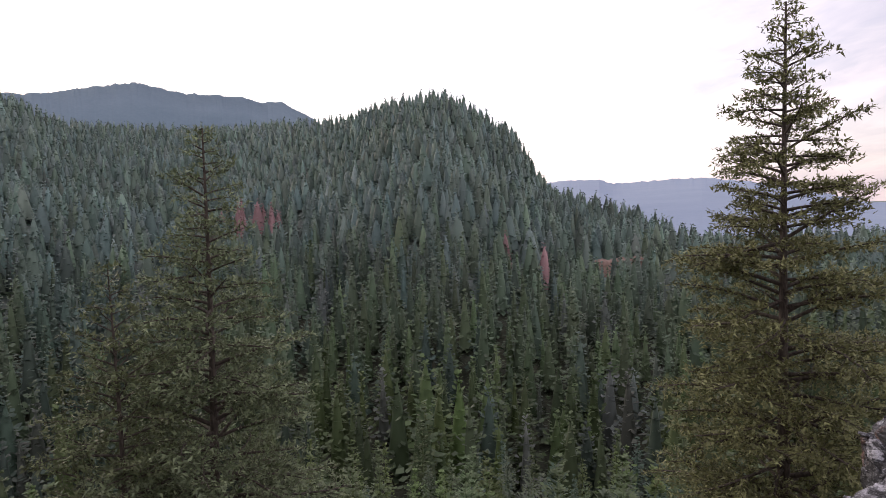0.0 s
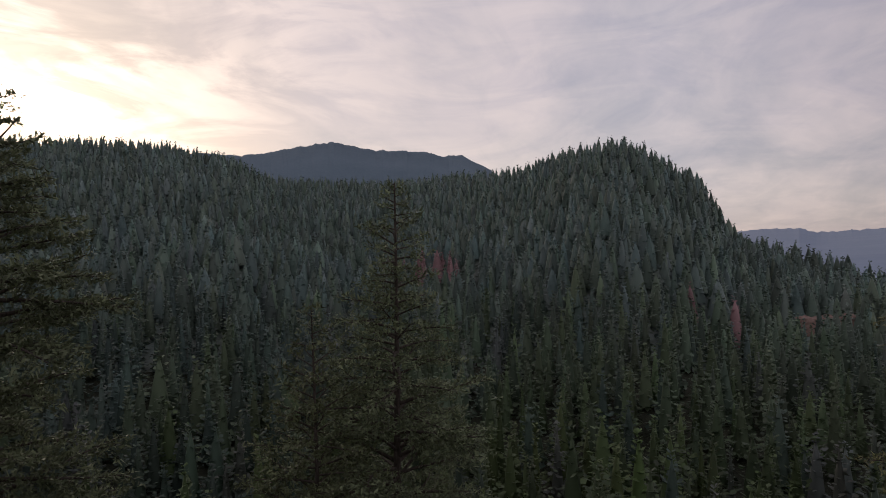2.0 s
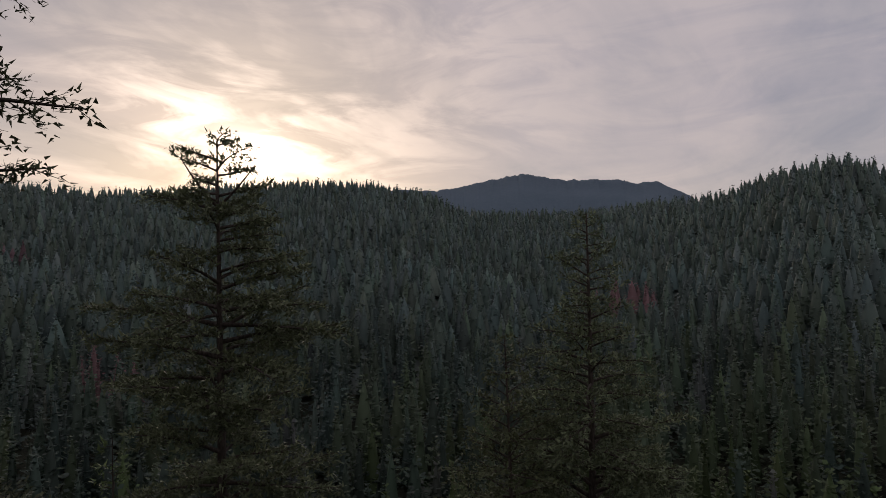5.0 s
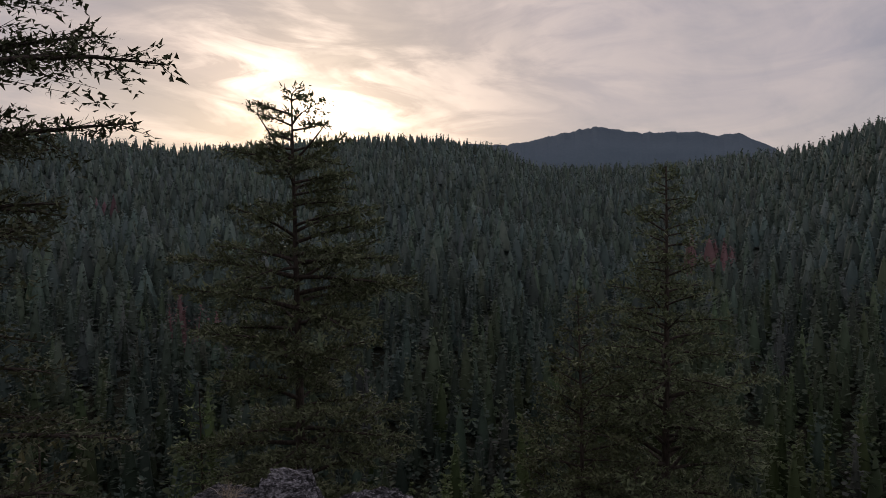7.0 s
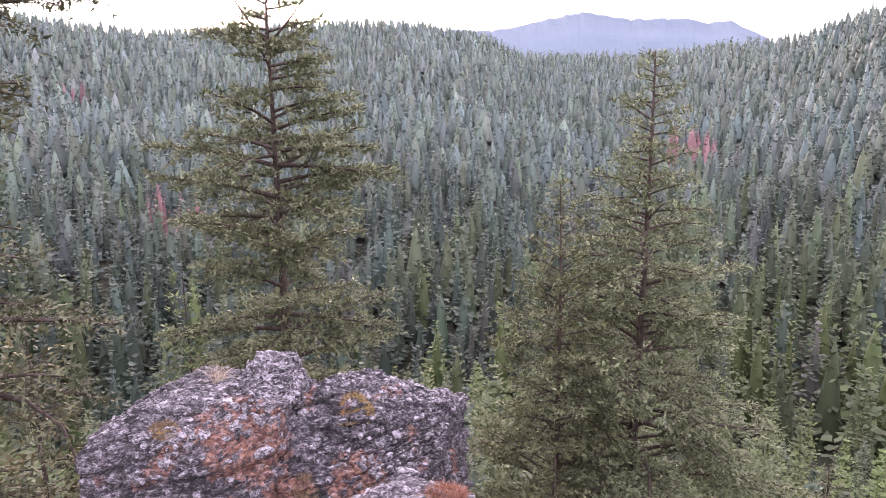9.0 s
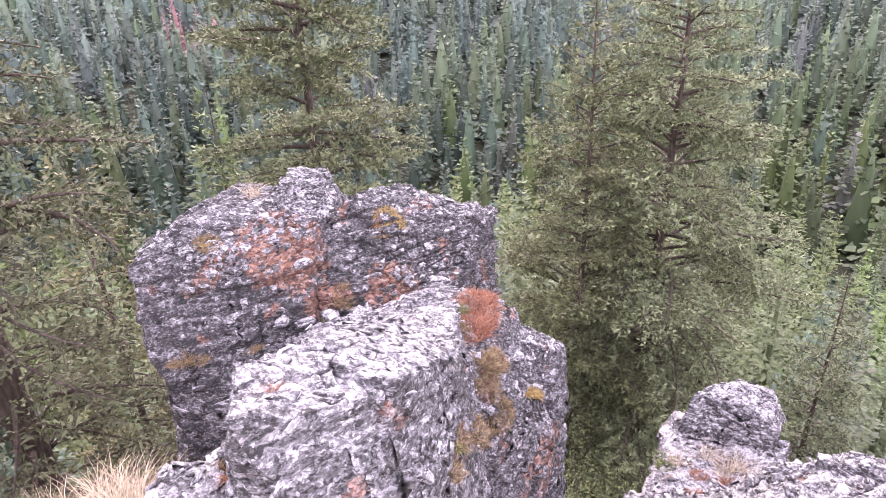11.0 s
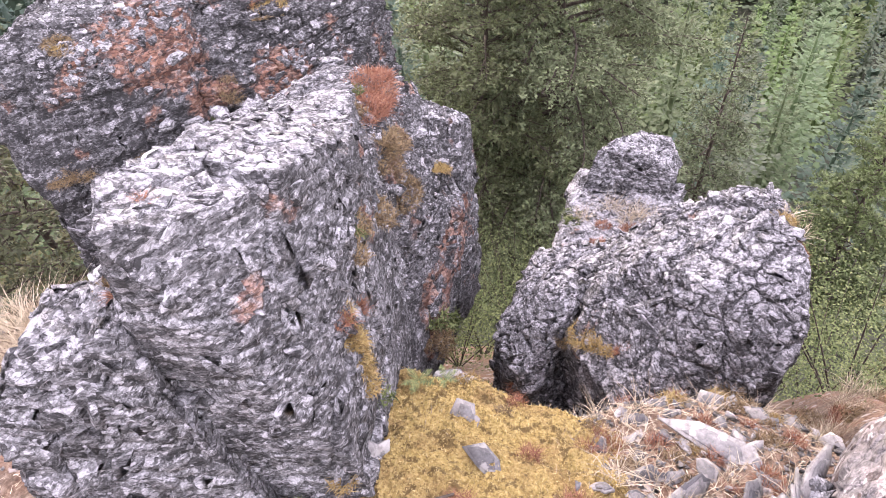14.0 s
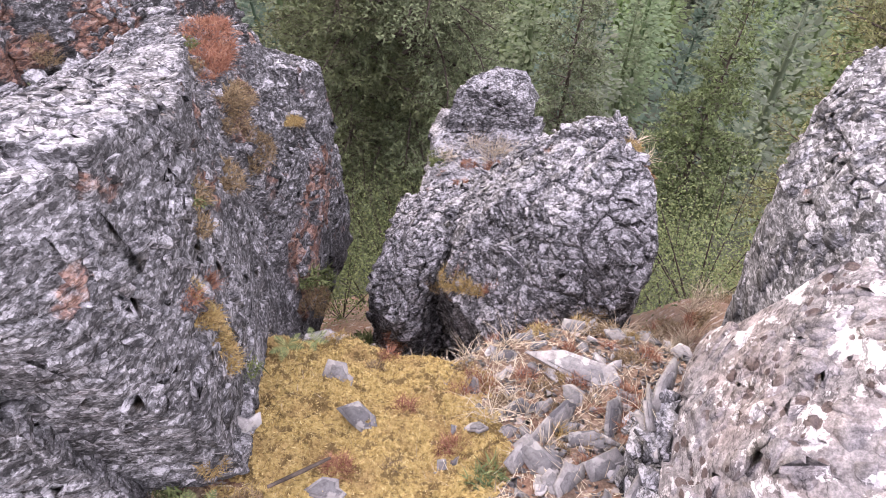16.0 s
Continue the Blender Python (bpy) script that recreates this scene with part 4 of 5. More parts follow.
def flake_cover(e, blocks, count):
    """Thin angular flakes of schist that peel from the upper and outer sides of a rock."""
    rng = np.random.default_rng(count + len(blocks))
    o = np.array(e.matrix_basis.translation)
    for text, mat, (v, f) in blocks:
        vs, fs, base = [], [], 0
        n = normals(v, f)
        top = v[:, 2].max()
        d = np.cross(v[f[:, 2]] - v[f[:, 0]], v[f[:, 3]] - v[f[:, 1]])
        d /= np.linalg.norm(d, axis=1)[:, None] + 1e-12
        flat = np.ones(len(v))
        for c in range(4):
            np.minimum.at(flat, f[:, c], (d * n[f[:, c]]).sum(1))
        ok = np.nonzero((n[:, 2] > -0.1) & (v[:, 2] > top - 1.4) & (flat > 0.8))[0]
        w = 0.25 + np.clip(n[ok, 2], 0, 1)
        for k in rng.choice(ok, count, p=w / w.sum()):
            nn = n[k] + rng.normal(0, 0.10, 3)
            nn /= np.linalg.norm(nn)
            a = np.cross(nn, rng.normal(0, 1, 3))
            a /= np.linalg.norm(a)
            c = np.cross(nn, a)
            m = rng.integers(5, 8)
            s = rng.uniform(0.012, 0.045)
            th = rng.uniform(0.002, 0.007)
            ang = np.sort(rng.uniform(0, 6.283, m))
            ring = np.stack([np.cos(ang) * s * rng.uniform(1.0, 1.9), np.sin(ang) * s], -1)
            up = v[k] + ring[:, :1] * a + ring[:, 1:] * c + nn * th
            lo = v[k] + 1.05 * (ring[:, :1] * a + ring[:, 1:] * c) - nn * 0.012
            vs.append(up), vs.append(lo), vs.append((v[k] + nn * th)[None])
            for q in range(m):
                r = (q + 1) % m
                fs += [(base + 2 * m, base + q, base + r), (base + q, base + m + q, base + m + r), (base + q, base + m + r, base + r)]
            base += 2 * m + 1
        me = mesh_of("flake_cover", np.concatenate(vs) - o, np.array(fs), mat if mat is ROCK_NEAR else FLAKES)
        tagged(part("flake_cover", me, e), kind="stuff")


ROCK_SKIN = []       # world vertices and faces of all rocks, to lay things on


def rock(name, label, blocks, flakes=260, group="rocks of the outcrop"):
    """A rock of one or more blocks, each a part of it. blocks: (part label, material, arrays)."""
    e = thing(name, label, "rock", group)
    for k, (text, mat, (v, f)) in enumerate(blocks):
        if k == 0:
            low = v[v[:, 2].argmin()]
            e.matrix_basis = Matrix.Translation((float(v[:, 0].mean()), float(v[:, 1].mean()), float(low[2])))
        ROCK_SKIN.append((v, f))
        o = np.array(e.matrix_basis.translation)
        me = mesh_of("block", v - o, f, mat, shade=False)
        part("block", me, e, text)
    flake_cover(e, blocks, flakes)
    return e


def build_rocks():
    rock("schist_rock", "layered grey schist block with a pale flat lichen top", [
        ("upright block with a paler flat top", ROCK, crag(
            [(-1.34, 0.66, 0.91), (-1.27, 0.83, 0.865), (-1.20, 1.13, 0.78), (-1.28, 1.56, 0.66), (-1.60, 1.60, 0.66), (-1.62, 1.25, 0.765), (-1.58, 0.86, 0.875),
             (-0.85, 0.84, -0.12), (-0.84, 0.88, -0.55), (-1.12, 1.28, -0.55), (-1.22, 1.66, -0.55), (-1.75, 1.70, -0.55), (-1.80, 0.75, -0.55), (-1.36, 0.60, -0.4)],
            0.0105, 2, bed=(0.05, 0.27, 1.0), ledge=0.55, plate=0.75, soft=0.006)),
        ("dark stepped lower block", ROCK, crag(
            [(-1.58, 0.78, 0.63), (-1.36, 0.62, 0.62), (-1.64, 0.55, 0.57), (-1.75, 0.68, 0.53), (-1.68, 0.36, 0.47), (-1.62, 0.27, 0.24), (-1.22, 0.60, 0.35), (-1.05, 0.68, -0.5),
             (-1.50, 0.25, -0.5), (-1.95, 0.45, -0.5), (-1.95, 0.95, -0.5), (-1.60, 0.95, 0.55)], 0.0115, 3, bed=(0.12, 0.25, 1.0), ledge=1.1, plate=0.9)),
    ], 420)
    rock("wall_rock", "rust-stained rock wall with tufts along the gully", [
        ("weathered shoulder", ROCK_WALL, crag(
            [(-1.24, 1.50, 0.60), (-1.20, 1.52, -0.60), (-1.62, 2.10, 0.30), (-1.75, 2.35, -0.10), (-1.60, 2.30, -0.95), (-1.40, 2.10, -1.8), (-2.20, 1.60, 0.35), (-2.40, 2.40, -0.05), (-2.4, 1.7, -1.8), (-2.3, 2.6, -1.8)],
            0.022, 6, ledge=1.0)),
        ("rust-stained wall face", ROCK_WALL, crag(
            [(-2.27, 3.10, -0.14), (-2.08, 3.38, -0.32), (-2.04, 3.28, -0.60), (-1.80, 3.20, -0.90), (-1.64, 3.13, -1.02), (-1.58, 2.82, -1.18), (-1.46, 2.50, -1.40), (-1.45, 2.10, -1.45), (-1.85, 2.30, -0.15),
             (-2.6, 2.5, -0.1), (-2.9, 3.5, -0.4), (-1.9, 3.6, -2.6), (-1.6, 2.1, -2.6), (-2.8, 2.4, -2.6)], 0.023, 7, ledge=1.1)),
        ("lower corner", ROCK_WALL, crag(
            [(-2.05, 3.30, -0.58), (-1.93, 3.46, -0.60), (-1.83, 3.28, -0.88), (-1.70, 3.25, -1.05), (-1.85, 3.7, -0.75), (-2.3, 3.7, -0.65), (-1.75, 3.6, -2.4), (-2.3, 3.7, -2.4), (-1.7, 3.0, -2.4), (-2.2, 3.1, -2.4)], 0.022, 8)),
        ("ledge with rubble", ROCK, crag(
            [(-2.0, 1.75, 0.30), (-1.75, 2.20, 0.18), (-2.30, 3.00, -0.12), (-3.20, 3.35, -0.62), (-3.55, 2.75, -0.62), (-3.0, 1.9, -0.35), (-2.0, 1.75, -2), (-2.3, 3.2, -2), (-3.3, 3.4, -2), (-3.5, 2.0, -2)], 0.03, 9)),
    ], 420)
    rock("back_rock", "tall blocky grey rock with orange broken faces", [
        ("broad body", ROCK_RUST, crag(
            [(-4.52, 1.97, -0.12), (-4.60, 2.45, 0.05), (-4.66, 2.85, 0.08), (-4.40, 3.28, 0.02), (-3.92, 3.30, -0.04), (-3.98, 2.62, -0.24), (-3.72, 3.02, -0.36), (-4.20, 1.80, -0.62), (-3.55, 2.85, -0.90), (-3.94, 1.80, -0.80),
             (-4.75, 2.1, -0.9), (-5.2, 2.6, -0.2), (-5.1, 3.5, 0.0), (-4.2, 4.0, -0.1), (-4.9, 3.6, -1.0)], 0.024, 11, bed=(0.1, -0.06, 1.0), layer=0.11, ledge=1.9, joint=1.6)),
        ("undercut foot", ROCK_RUST, crag(
            [(-4.10, 1.86, -0.66), (-3.70, 2.30, -0.72), (-3.60, 2.90, -0.80), (-4.6, 2.4, -0.6), (-4.4, 3.4, -0.6), (-3.82, 1.72, -1.25), (-3.45, 2.05, -1.25), (-3.3, 2.9, -1.5), (-3.8, 1.75, -3.2), (-3.3, 2.3, -3.2), (-3.3, 3.4, -3.2), (-4.7, 3.4, -3.2), (-4.7, 2.0, -3.2)],
            0.026, 15, layer=0.08)),
        ("cracked body", ROCK_RUST, crag(
            [(-4.05, 3.55, -0.05), (-3.94, 3.97, -0.04), (-3.70, 4.10, -0.18), (-3.35, 4.45, -0.28), (-3.12, 4.26, -0.72), (-3.05, 4.05, -0.92), (-3.72, 2.98, -0.60), (-3.24, 3.44, -0.80), (-3.95, 3.22, -0.24),
             (-3.3, 5.0, -0.4), (-4.3, 4.6, -0.2), (-3.0, 4.3, -2.4), (-3.4, 3.2, -2.4), (-4.2, 4.4, -2.4), (-3.2, 5.0, -2.4)], 0.019, 12, joint=4.2, layer=0.08, ledge=2.0, plate=1.5)),
        ("square cap block", ROCK, crag(
            [(-4.40, 3.30, 0.20), (-4.13, 3.56, 0.155), (-4.02, 3.60, -0.02), (-4.32, 3.16, 0.08), (-3.90, 3.38, -0.10), (-4.25, 2.98, -0.12), (-4.55, 3.62, 0.19), (-4.35, 3.85, 0.15), (-4.6, 3.5, -0.2), (-4.1, 3.9, -0.2)], 0.015, 13, ledge=0.6, plate=0.7, soft=0.02)),
    ], 420)
    rock("boulder", "big cracked grey boulder covered in pale flakes", [
        ("flaky body", ROCK_CRACK, crag(
            [(-0.46, 3.42, -0.98), (-0.09, 3.50, -0.63), (0.10, 3.41, -0.58), (0.28, 3.26, -0.59), (0.40, 3.08, -0.64), (0.49, 2.70, -0.80), (0.42, 2.46, -0.92), (-0.40, 2.84, -0.73), (0.03, 2.66, -0.64), (-0.60, 2.70, -0.93),
             (-0.70, 2.44, -1.15), (-0.28, 2.08, -1.12), (-0.66, 2.90, -1.0), (-0.70, 3.40, -1.14), (0.40, 2.50, -2.4), (-0.3, 2.15, -2.4), (-0.72, 2.5, -2.4), (0.3, 3.9, -2.4), (-0.8, 3.9, -2.4), (0.2, 3.9, -0.85)],
            0.0145, 16, bed=(0.55, -0.30, 0.8), layer=0.05, joint=2.6, ledge=0.9, plate=1.2)),
        ("split-off flank", ROCK_CRACK, crag(
            [(-0.72, 2.50, -1.12), (-0.86, 2.60, -1.06), (-0.98, 3.22, -1.22), (-0.60, 3.40, -1.16), (-0.62, 2.95, -1.04), (-1.13, 2.72, -1.29), (-1.14, 2.46, -1.36), (-0.84, 2.14, -1.28), (-0.76, 2.2, -1.36), (-1.15, 2.5, -2.4), (-0.6, 2.2, -2.4), (-0.6, 3.6, -2.4), (-1.3, 3.5, -2.4), (-1.2, 3.3, -1.4)],
            0.0155, 17, bed=(0.55, -0.30, 0.8), layer=0.05, joint=3.4, ledge=1.2, plate=1.4)),
    ], 620)
    rock("perched_boulder", "grey slab-sided boulder perched on a ledge", [
        ("", ROCK_CRACK, crag([(-1.36, 4.80, -2.10), (-1.31, 5.06, -1.74), (-1.20, 5.25, -1.67), (-1.00, 5.50, -1.69), (-0.69, 5.54, -1.71), (-0.50, 5.14, -1.86), (-0.52, 4.98, -2.10), (-1.30, 5.5, -2.1), (-0.6, 5.7, -2.1), (-0.62, 5.12, -1.80), (-1.02, 5.10, -1.74)],
                              0.018, 19, bed=(0.1, 0.0, 1.0), ledge=0.7, plate=0.8, soft=0.03)),
    ], 160)
    rock("ledge_rock", "low stony ledge behind a boulder", [
        ("", ROCK_CRACK, block(-0.90, 4.62, -4.6, -2.06, 0.95, 1.25, 5, 0.05, 0.15, (0.03, -0.03), seed=20, rough=1.0)),
    ])
    rock("near_rock", "pale grey rock with black and white lichen", [
        ("leaning upper rock", ROCK_LEAN, crag(
            [(0.93, 2.62, 0.60), (0.81, 2.56, 0.55), (0.73, 2.32, 0.42), (0.62, 2.15, 0.31), (0.60, 1.96, 0.21), (0.64, 1.74, 0.02), (0.62, 1.60, -0.9), (0.68, 1.62, 0.28), (0.85, 1.60, 0.52), (1.6, 1.60, 0.95), (1.7, 2.6, 1.05), (1.0, 2.7, -0.9), (1.8, 1.6, -0.9), (1.8, 2.7, -0.9)],
            0.016, 22, bed=(0.4, 0.2, 1.0), layer=0.16, ledge=0.14, plate=0.25)),
        ("sloping lower rock", ROCK_NEAR, crag(
            [(0.50, 1.62, 0.00), (0.42, 1.36, 0.05), (0.40, 1.20, 0.02), (0.40, 1.00, 0.02), (0.62, 1.36, 0.36), (0.58, 0.95, 0.40), (0.78, 1.30, 0.55), (0.75, 0.7, 0.5), (0.5, 0.7, 0.0), (1.6, 0.7, 0.8), (1.6, 1.7, 0.8), (0.75, 1.68, 0.45), (0.42, 1.0, -0.7), (0.5, 1.65, -0.7), (1.6, 0.8, -0.7), (1.6, 1.7, -0.7)],
            0.0145, 23, bed=(0.4, 0.2, 1.0), layer=0.2, ledge=0.12, plate=0.22)),
        ("upright end block", ROCK_RUST, crag(
            [(2.14, 3.46, 0.84), (2.23, 3.43, 0.92), (2.3, 3.3, 0.96), (2.06, 3.2, 0.72), (2.9, 3.2, 1.05), (2.9, 3.9, 1.0), (2.6, 3.9, 0.85), (2.06, 3.2, -3.2), (2.9, 3.2, -3.2), (2.6, 3.9, -3.2), (2.9, 3.9, -3.2)], 0.035, 25)),
        ("split edge slab", ROCK_PALE, crag(
            [(0.35, 1.38, -0.06), (0.32, 1.23, -0.05), (0.36, 1.00, -0.04), (0.41, 1.45, -0.02), (0.44, 1.2, 0.0), (0.45, 0.95, 0.0), (0.30, 1.25, -0.6), (0.34, 0.95, -0.6), (0.40, 1.5, -0.6), (0.5, 1.5, -0.6), (0.5, 0.95, -0.6)], 0.010, 24, layer=0.09, plate=0.6)),
    ], 300)


build_rocks()


# ---- small things on the shelf and the rocks ----
from mathutils.bvhtree import BVHTree


def rock_tree():
    vs, fs, base = [], [], 0
    for v, f in ROCK_SKIN:
        vs.append(v), fs.append(f + base)
        base += len(v)
    return BVHTree.FromPolygons(np.concatenate(vs).tolist(), np.concatenate(fs).tolist())


SKIN = rock_tree()


def on_rock(x, y, z):
    """The nearest place on any rock, and its outward direction."""
    co, no, _, _ = SKIN.find_nearest(Vector((x, y, z)))
    return np.array(co), np.array(no)


def moss_top(x, y):
    """Height of the moss and how far inside its ragged edge a place lies."""
    p = np.stack([x, y, 0 * x], -1)
    edge = 1.0 - np.hypot(((x + 0.62) + (y - 1.1) * 0.45) / 0.62, (y - 1.12) / 0.66)
    edge = edge + 0.45 * vnoise(p, 4.5, 61, 5, 0.66)
    z = height(x, y) + np.clip(edge, -0.3, 0.25) * 0.14
    v1, g1, s1 = cells(p, 26.0, 71)
    v2, g2, s2 = cells(p, 60.0, 75)
    lumps = 0.045 * vnoise(p, 6.0, 62, 3) + 0.020 * np.minimum(1, g1 * 2.0) * (0.2 + v1) + 0.008 * np.minimum(1, g2 * 2.0) * v2
    return z + lumps * smooth((edge + 0.05) / 0.2), edge


def on_shelf(x, y):
    """The top of ground, moss or rock at a place."""
    z = float(height(x, y))
    top, edge = moss_top(np.array([x]), np.array([y]))
    if edge[0] > 0.0:
        z = max(z, float(top[0]))
    hit = SKIN.ray_cast(Vector((x, y, 1.2)), Vector((0, 0, -1)))
    if hit[0] is not None and hit[0].z > z and hit[0].z < z + 0.35:
        z = hit[0].z
    return np.array((x, y, z))


def blades(rng, n, length, spread, width, lift=0.9, curl=0.5):
    """Blades of grass or small leaves that spring from one root, as bent strips."""
    a = rng.uniform(0, 6.283, n)
    r0 = spread * 0.45 * np.sqrt(rng.uniform(0, 1, n))
    o = np.stack([r0 * np.cos(a), r0 * np.sin(a), 0 * a - 0.004], -1)
    out = np.abs(rng.normal(0.45, 0.35, n))
    a = a + rng.normal(0, 1.5, n)
    d = np.stack([np.cos(a) * out, np.sin(a) * out, lift * rng.uniform(0.3, 1.1, n)], -1) + rng.normal(0, 0.22, (n, 3))
    d /= np.linalg.norm(d, axis=1)[:, None]
    ln = (length * rng.uniform(0.5, 1.2, n))[:, None]
    s = np.cross(d, rng.normal(0, 1, (n, 3)))
    s /= np.linalg.norm(s, axis=1)[:, None]
    w = width * rng.uniform(0.6, 1.3, n)[:, None]
    mid = o + d * ln * 0.55
    tip = o + d * ln + np.stack([np.cos(a), np.sin(a), -0.6 + 0 * a], -1) * ln * curl * 0.35
    v = np.stack([o - s * w, o + s * w, mid + s * w * 0.8, mid - s * w * 0.8, tip], 1).reshape(-1, 3)
    i = np.arange(n) * 5
    f = np.concatenate([np.stack([i, i + 1, i + 2], -1), np.stack([i, i + 2, i + 3], -1), np.stack([i + 3, i + 2, i + 4], -1)])
    return v, f


TUFTS = {
    "grass": ("grass_tuft", "dry straw-coloured grass tuft among stones", "grass", DRY_GRASS, 60, 0.17, 0.10, 0.0014, 1.0, 0.7),
    "red": ("plant_tuft", "small rust-red dry plant on the stony shelf", "plant", RED_TUFT, 300, 0.050, 0.10, 0.0011, 0.8, 0.6),
    "brown": ("moss_tuft", "brown dried moss cushion in a rock crack", "moss", BROWN_TUFT, 380, 0.034, 0.13, 0.0015, 0.6, 0.8),
    "gold": ("moss_tuft", "golden-yellow moss cushion on the rock", "moss", GOLD_TUFT, 400, 0.032, 0.12, 0.0016, 0.7, 0.8),
    "green": ("plant_tuft", "yellow-green leafy plant beside the rock", "plant", GREEN_TUFT, 130, 0.050, 0.12, 0.0042, 0.7, 0.9),
}


def tuft(kind, place, size=1.0, normal=(0, 0, 1), seed=0):
    name, label, cat, mat, n, length, spread, width, lift, curl = TUFTS[kind]
    rng = np.random.default_rng(seed + 77)
    v, f = blades(rng, min(1900, int(n * max(0.5, size ** 1.5))), length * size ** (0.45 if kind == "grass" else 0.12), spread * size, width * size ** 0.3, lift, curl)
    ob = thing(name, label, cat, "tufts on the outcrop", data=mesh_of(name, v, f, mat))
    up = Vector(normal) * 0.6 + Vector((0, 0, 0.6))
    ob.matrix_basis = Matrix.Translation([float(c) for c in place]) @ up.to_track_quat("Z", "Y").to_matrix().to_4x4()
    return ob


